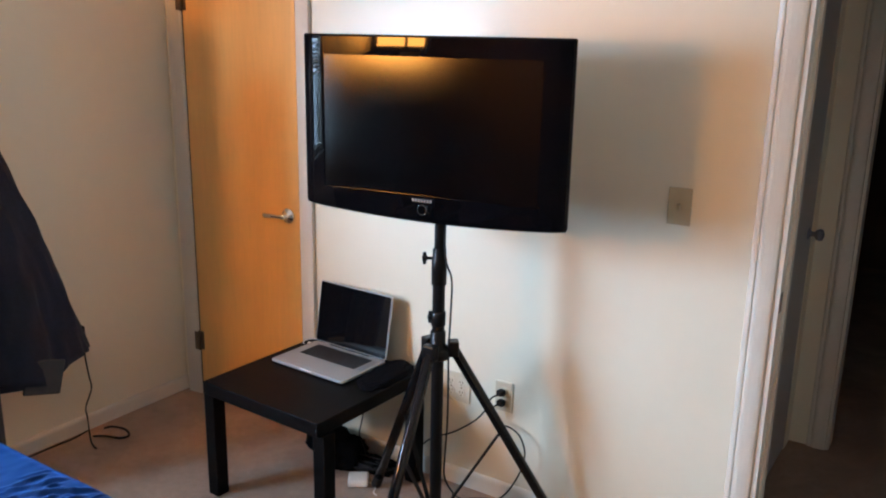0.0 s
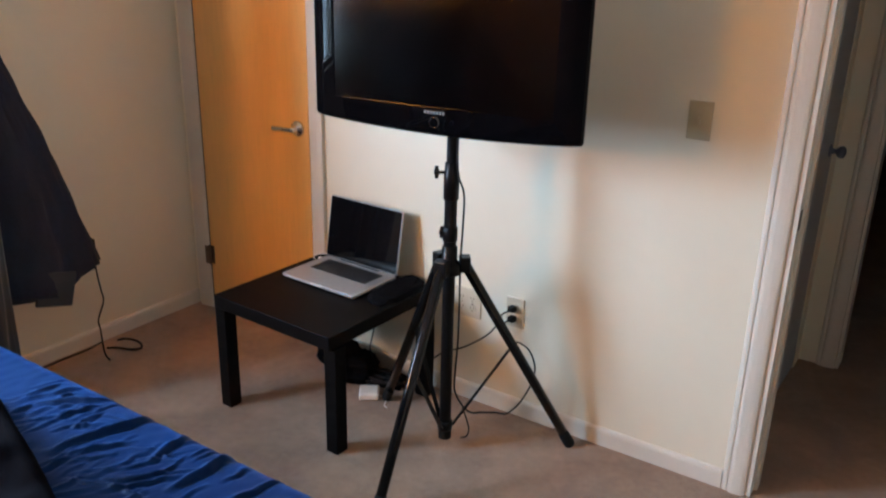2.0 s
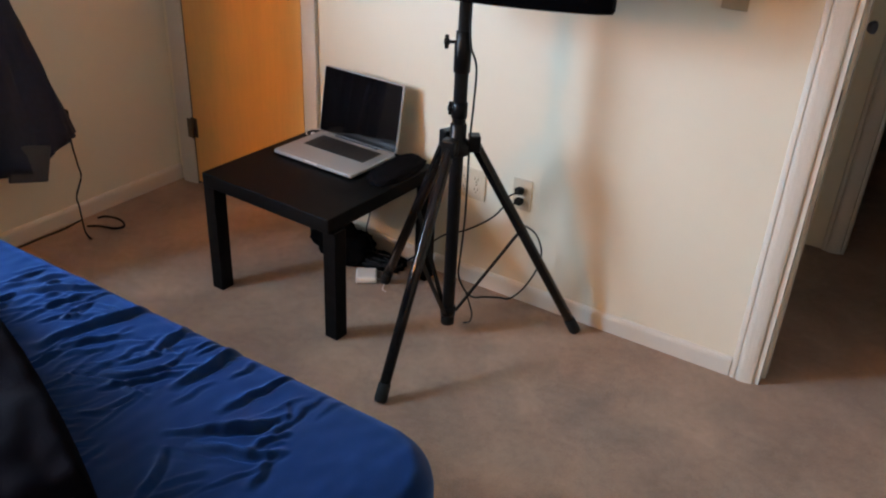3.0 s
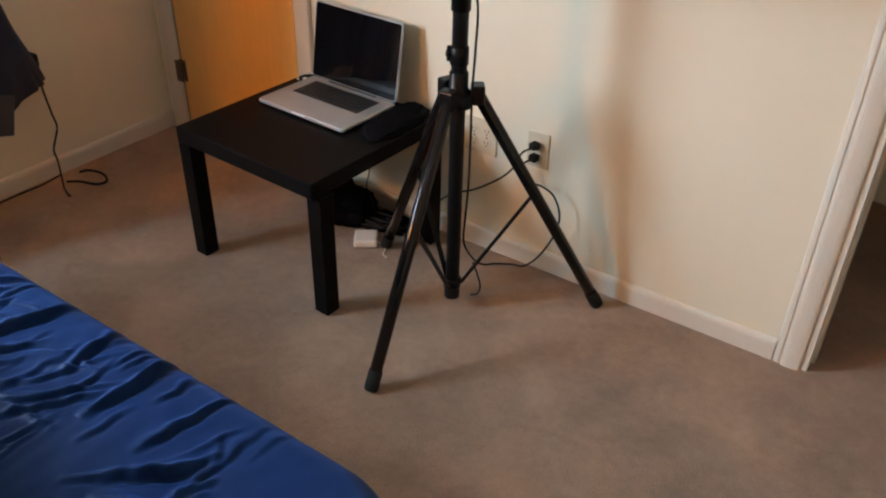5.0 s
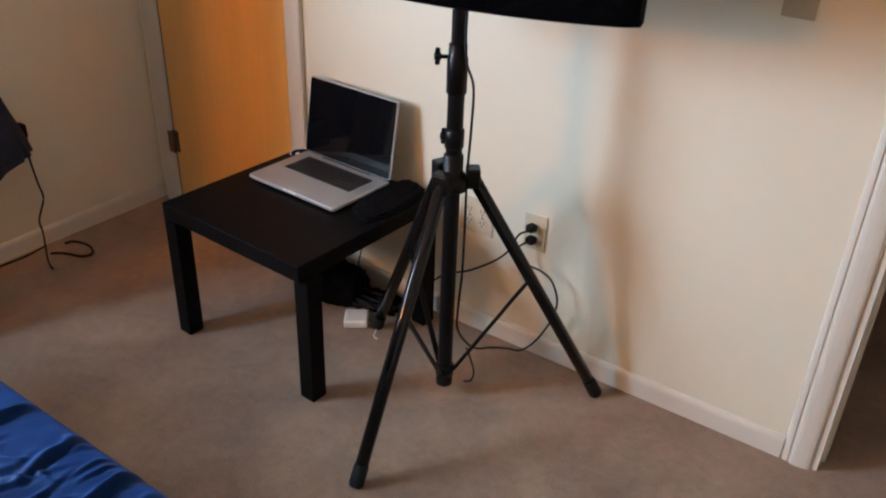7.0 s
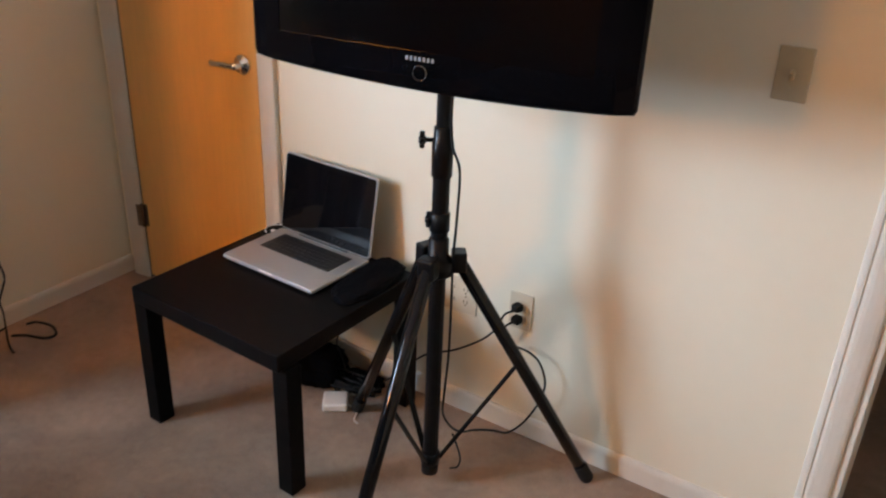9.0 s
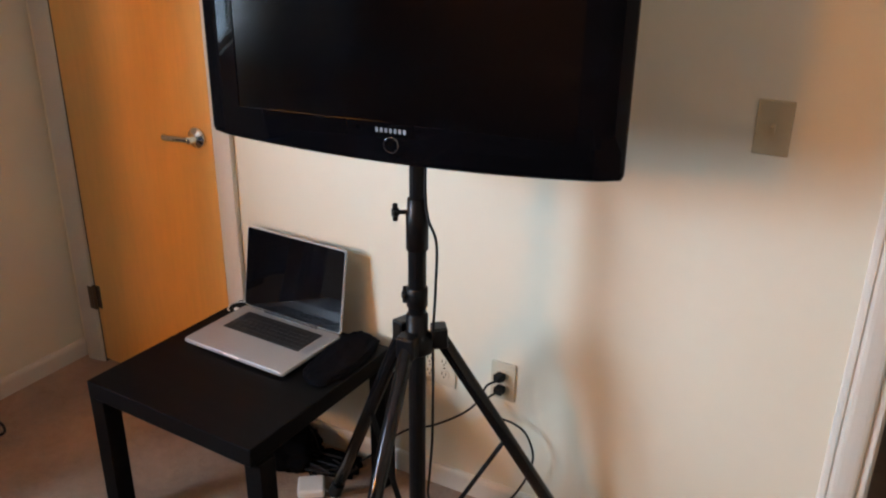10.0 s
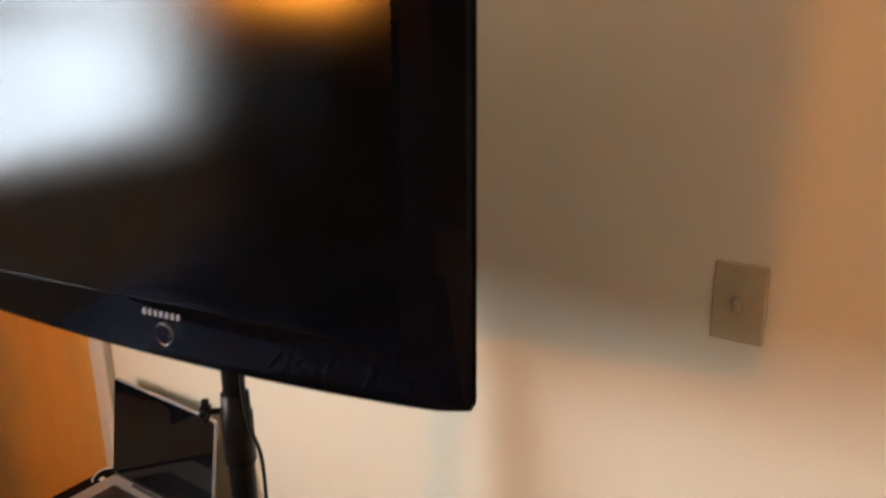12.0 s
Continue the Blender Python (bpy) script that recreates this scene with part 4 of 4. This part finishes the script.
for j in range(NV):
    for i in range(NU):
        comf.faces.new((cg[j][i], cg[j][i + 1], cg[j + 1][i + 1], cg[j + 1][i]))
ring_t = cg[0] + [cg[j][NU] for j in range(1, NV)] + cg[-1][::-1] + [cg[j][0] for j in range(NV - 1, 0, -1)]
ring_b = [comf.verts.new((v.co.x, v.co.y, BTOP - 0.004)) for v in ring_t]
for i in range(len(ring_t)):
    comf.faces.new((ring_t[i], ring_b[i], ring_b[(i + 1) % len(ring_t)], ring_t[(i + 1) % len(ring_t)]))
tagged(mesh_object("comforter", comf, M_COMFORTER, True), "dark plum-black comforter heaped on the blue sheet", "comforter")


# ---- hanging clothes on the west wall ----
def hook(y, z):
    h = thing("wall_hook", (0, y, z), "small dark metal wall hook", "hook", 0, "wall hooks")
    part("plate", boxed((0.003, 0, 0), (0.006, 0.03, 0.06), 0.002), M_DARKMETAL, h)
    part("prong", cord([(0.004, 0, 0.0), (0.04, 0, -0.005), (0.06, 0, 0.01), (0.066, 0, 0.035)], 0.004), M_DARKMETAL, h, "", True)


hook(-1.04, 1.70)
hook(-1.20, 1.69)


def draped(levels, folds, seed, hem=None, sides=96, crumple=0.05):
    """Hanging cloth: rings (z, centre x, centre y, half x, half y) with folds that deepen downwards."""
    bm = bmesh.new()
    rings_ = []
    for li, (z, kx, ky, ax, ay) in enumerate(levels):
        f = li / (len(levels) - 1)
        r = []
        for i in range(sides):
            a = 2 * math.pi * i / sides
            w = 1 + (0.05 + 0.12 * f) * math.sin(folds * a + seed + 1.5 * f) + 0.16 * noise.noise(Vector((3 * math.cos(a), 3 * math.sin(a) + seed, 3 * z)))
            w += crumple * noise.noise(Vector((9 * math.cos(a), 9 * math.sin(a) + seed, 7 * z - 4 * math.sin(a))))
            ca, sa = math.cos(a), math.sin(a)
            x = kx + ax * w * math.copysign(abs(ca) ** 0.8, ca)
            y = ky + ay * (1 + 0.25 * (w - 1)) * math.copysign(abs(sa) ** 0.8, sa)
            zz = z + (hem(y) * max(0, (f - 0.75) / 0.25) if hem else 0)
            r.append(bm.verts.new((max(0.016, x), y, zz)))
        rings_.append(r)
    for a, b in zip(rings_, rings_[1:]):
        for i in range(sides):
            bm.faces.new((a[i], a[(i + 1) % sides], b[(i + 1) % sides], b[i]))
    bm.faces.new(rings_[0])
    bm.faces.new(rings_[-1][::-1])
    return bm


coat_levels = []
for k in range(46):
    f = k / 45
    z = 1.74 - 1.36 * f
    right = -0.592 - (z - 0.42) * 0.305 - 0.012 * math.sin(f * 7)
    left = -1.085 - 0.03 * f
    coat_levels.append((z, 0.075 + 0.055 * f, (right + left) / 2, 0.045 + 0.030 * f, max(0.03, (right - left) / 2)))


def coat_hem(y):
    return 0.04 * max(0, min(1, (y + 0.80) / 0.16)) - 0.035 * math.exp(-((y + 0.80) / 0.05) ** 2)


coat = thing("hanging_coat", (0, 0, 0), "long dark navy coat hanging on the wall", "coat")
part("body", draped(coat_levels, 7, 0.4, coat_hem, crumple=0.20), M_COAT, coat, "", True)
fl = boxed((0, 0, 0), (0.014, 0.145, 0.135), 0.006, pose(0.208, -0.832, 0.392, -15, 0, -4), 3)
part("pocket_flap", fl, M_LINING, coat, "grey lining showing at the hem")

gar = thing("hanging_suit", (0, 0, 0), "grey satin jacket over dark trousers on a hook", "clothes")
up = []
for z, right in ((1.69, -1.16), (1.67, -1.08), (1.645, -1.00), (1.58, -0.950), (1.46, -0.925), (1.36, -0.930), (1.26, -0.955), (1.16, -0.980), (1.05, -0.995), (0.95, -1.005), (0.88, -1.008)):
    up.append((z, 0.250, (right - 0.015 - 1.235) / 2, 0.085, (right - 0.015 + 1.235) / 2))
part("jacket", draped(up, 6, 1.9), M_SATIN, gar, "shiny grey satin jacket", True)
dn = [(0.90 - 0.066 * k, 0.240, (-1.025 - 0.0012 * k - 1.23) / 2, 0.075, (-1.025 - 0.0012 * k + 1.23) / 2) for k in range(12)]
part("trousers", draped(dn, 4, 0.9), M_SLACKS, gar, "dark slate trousers", True)
part("button", turned([(0.010, 0), (0.011, 0.002), (0.008, 0.004)], pose(0.334, -1.03, 1.34, 0, 90), 14), M_SILVER, gar, "bright metal button")

# cord from the outlet behind the coat, with a loop on the carpet
wc = thing("power_cord", (0, -0.545, 0), "thin black cord from outlet down to the carpet", "cable")
part("plug", boxed((0.026, -0.024, 0.456), (0.042, 0.056, 0.046), 0.006), M_RUBBER, wc, "black plug-in adapter")
part("wire", cord([(0.036, 0, 0.455), (0.055, -0.010, 0.43), (0.06, -0.018, 0.36), (0.055, -0.005, 0.26), (0.05, 0.004, 0.20), (0.038, -0.022, 0.12), (0.040, -0.020, 0.075),
                   (0.075, -0.040, 0.030), (0.12, -0.065, 0.008), (0.16, -0.082, 0.005), (0.19, -0.090, 0.005)], 0.0035), M_CABLE, wc, "", True)
part("floor_loop", cord([(0.06, 0.040, 0.005), (0.075, 0.070, 0.005), (0.14, 0.085, 0.005), (0.20, 0.060, 0.005), (0.19, 0.022, 0.005), (0.13, -0.005, 0.008), (0.10, -0.04, 0.012)], 0.0045), M_CABLE, wc, "", True)
part("tail", cord([(0.05, -0.03, 0.02), (0.04, -0.10, 0.006), (0.035, -0.20, 0.005), (0.04, -0.34, 0.005), (0.05, -0.50, 0.005)], 0.0035), M_CABLE, wc, "", True)

# shoe on the carpet by the bed
shoe = thing("shoe", (0.325, -1.14, 0), "black leather shoe on the carpet by the bed", "shoe", 70)
sb = bmesh.new()
bmesh.ops.create_uvsphere(sb, u_segments=28, v_segments=18, radius=1.0)
for v in sb.verts:
    x, y, z = v.co
    h = 0.055 if x < 0 else 0.055 - 0.022 * x
    v.co = Vector((x * 0.135, y * 0.046 * (1 - 0.15 * x * x) + 0.006 * x, 0.022 + max(-0.2, z) * h))
upper = part("upper", sb, M_LEATHER, shoe, "", True)
so = bmesh.new()
bmesh.ops.create_uvsphere(so, u_segments=28, v_segments=10, radius=1.0)
for v in so.verts:
    x, y, z = v.co
    v.co = Vector((x * 0.14, y * 0.050 * (1 - 0.15 * x * x) + 0.006 * x, 0.011 + max(-0.5, min(0.5, z)) * 0.022))
part("sole", so, M_RUBBER, shoe, "", True)
for k in range(3):
    part("lace", cord([(0.02 + 0.02 * k, -0.022, 0.062 - 0.004 * k), (0.025 + 0.02 * k, 0, 0.073 - 0.005 * k), (0.02 + 0.02 * k, 0.026, 0.062 - 0.004 * k)], 0.003), M_CABLE, upper, "black lace", True)

# ---- tall dresser that carries the lamp ----
DRESS_TOP = 1.36
dresser = thing("dresser", (0.275, -3.70, 0), "tall dark wooden dresser against the wall", "dresser")
part("body", spans([(-0.25, 0.22, -0.62, 0.62, 0.06, DRESS_TOP - 0.026)]), M_DARKFURN, dresser)
part("top", boxed((0, 0, DRESS_TOP - 0.013), (0.54, 1.28, 0.026), 0.006), M_DARKFURN, dresser)
part("plinth", spans([(-0.24, 0.20, -0.60, 0.60, 0.0, 0.06)]), M_DARKFURN, dresser)
DH = (DRESS_TOP - 0.11) / 5
for row in range(5):
    for col in (-1, 1):
        drawer = part("drawer", boxed((0.231, col * 0.308, 0.075 + DH * (row + 0.5)), (0.022, 0.604, DH - 0.010), 0.004), M_DARKFURN, dresser)
        for ky in (-0.17, 0.17):
            part("knob", turned([(0.006, 0), (0.006, 0.010), (0.014, 0.016), (0.015, 0.024), (0.008, 0.029)],
                                pose(0.242, col * 0.308 + ky, 0.075 + DH * (row + 0.5), 0, 90), 14), M_DARKMETAL, drawer, "", True)
lump("clothes_pile", (0.30, -3.25, DRESS_TOP), (0.15, 0.17, 0.13), M_POUCH, "heap of dark clothes on the dresser", "clothes", 3, 0.30, 12, 0.6)

# ---- table lamp with a framed paper shade ----
lamp = thing("table_lamp", (LAMP_XY[0], LAMP_XY[1], DRESS_TOP), "lit table lamp with flared framed shade on the dresser", "lamp", -22)
part("base", turned([(0.085, 0), (0.09, 0.006), (0.085, 0.018), (0.05, 0.05), (0.022, 0.09), (0.012, 0.11)], None, 32), M_LAMPFRAME, lamp, "", True)
part("pole", rod((0, 0, 0.10), (0, 0, 0.235), 0.010), M_LAMPFRAME, lamp)
S0, S1, H0, H1 = 0.180, 0.205, 1.572 - DRESS_TOP, 1.830 - DRESS_TOP


def flared(z0, z1, w0, w1):
    bm = bmesh.new()
    r = [[bm.verts.new((sx * w, sy * w, z)) for sx, sy in ((-1, -1), (1, -1), (1, 1), (-1, 1))] for z, w in ((z0, w0), (z1, w1))]
    for i in range(4):
        bm.faces.new((r[0][i], r[0][(i + 1) % 4], r[1][(i + 1) % 4], r[1][i]))
    bm.faces.new(r[0][::-1])
    bm.faces.new(r[1])
    return bm


shade = part("shade", flared(H0, H1, S0 - 0.006, S1 - 0.006), M_SHADE, lamp, "glowing amber paper shade")
# opaque caps added at both ends to keep lamp light off the ceiling
part("cap", boxed((0, 0, H0 - 0.005), (2 * S0 - 0.016, 2 * S0 - 0.016, 0.006), 0.001), M_LAMPFRAME, shade, "added dark cap blocking light at the shade end")
part("cap", boxed((0, 0, H1 + 0.005), (2 * S1 - 0.016, 2 * S1 - 0.016, 0.006), 0.001), M_LAMPFRAME, shade, "added dark cap blocking light at the shade end")


def strut(a, b, w, d):
    n = (Vector(b) - Vector(a)).length
    return boxed((0, 0, n / 2), (w, d, n), 0.002, axis(a, b))


for a in range(4):
    turn = pose(0, 0, 0, 0, 0, 90 * a)
    for name, bm in (("post", strut((S0, S0, H0 - 0.012), (S1, S1, H1 + 0.012), 0.030, 0.030)),
                     ("bar", strut((0.035, S0 - 0.001, H0 - 0.004), (0.042, S1 - 0.001, H1 + 0.004), 0.020, 0.008)),
                     ("rail", boxed((0, S0 + 0.002, H0 + 0.006), (2 * S0 - 0.030, 0.016, 0.036), 0.002)),
                     ("rail", boxed((0, S1 + 0.002, H1 - 0.004), (2 * S1 - 0.030, 0.016, 0.028), 0.002))):
        bmesh.ops.transform(bm, matrix=turn, verts=bm.verts)
        part(name, bm, M_LAMPFRAME, shade)
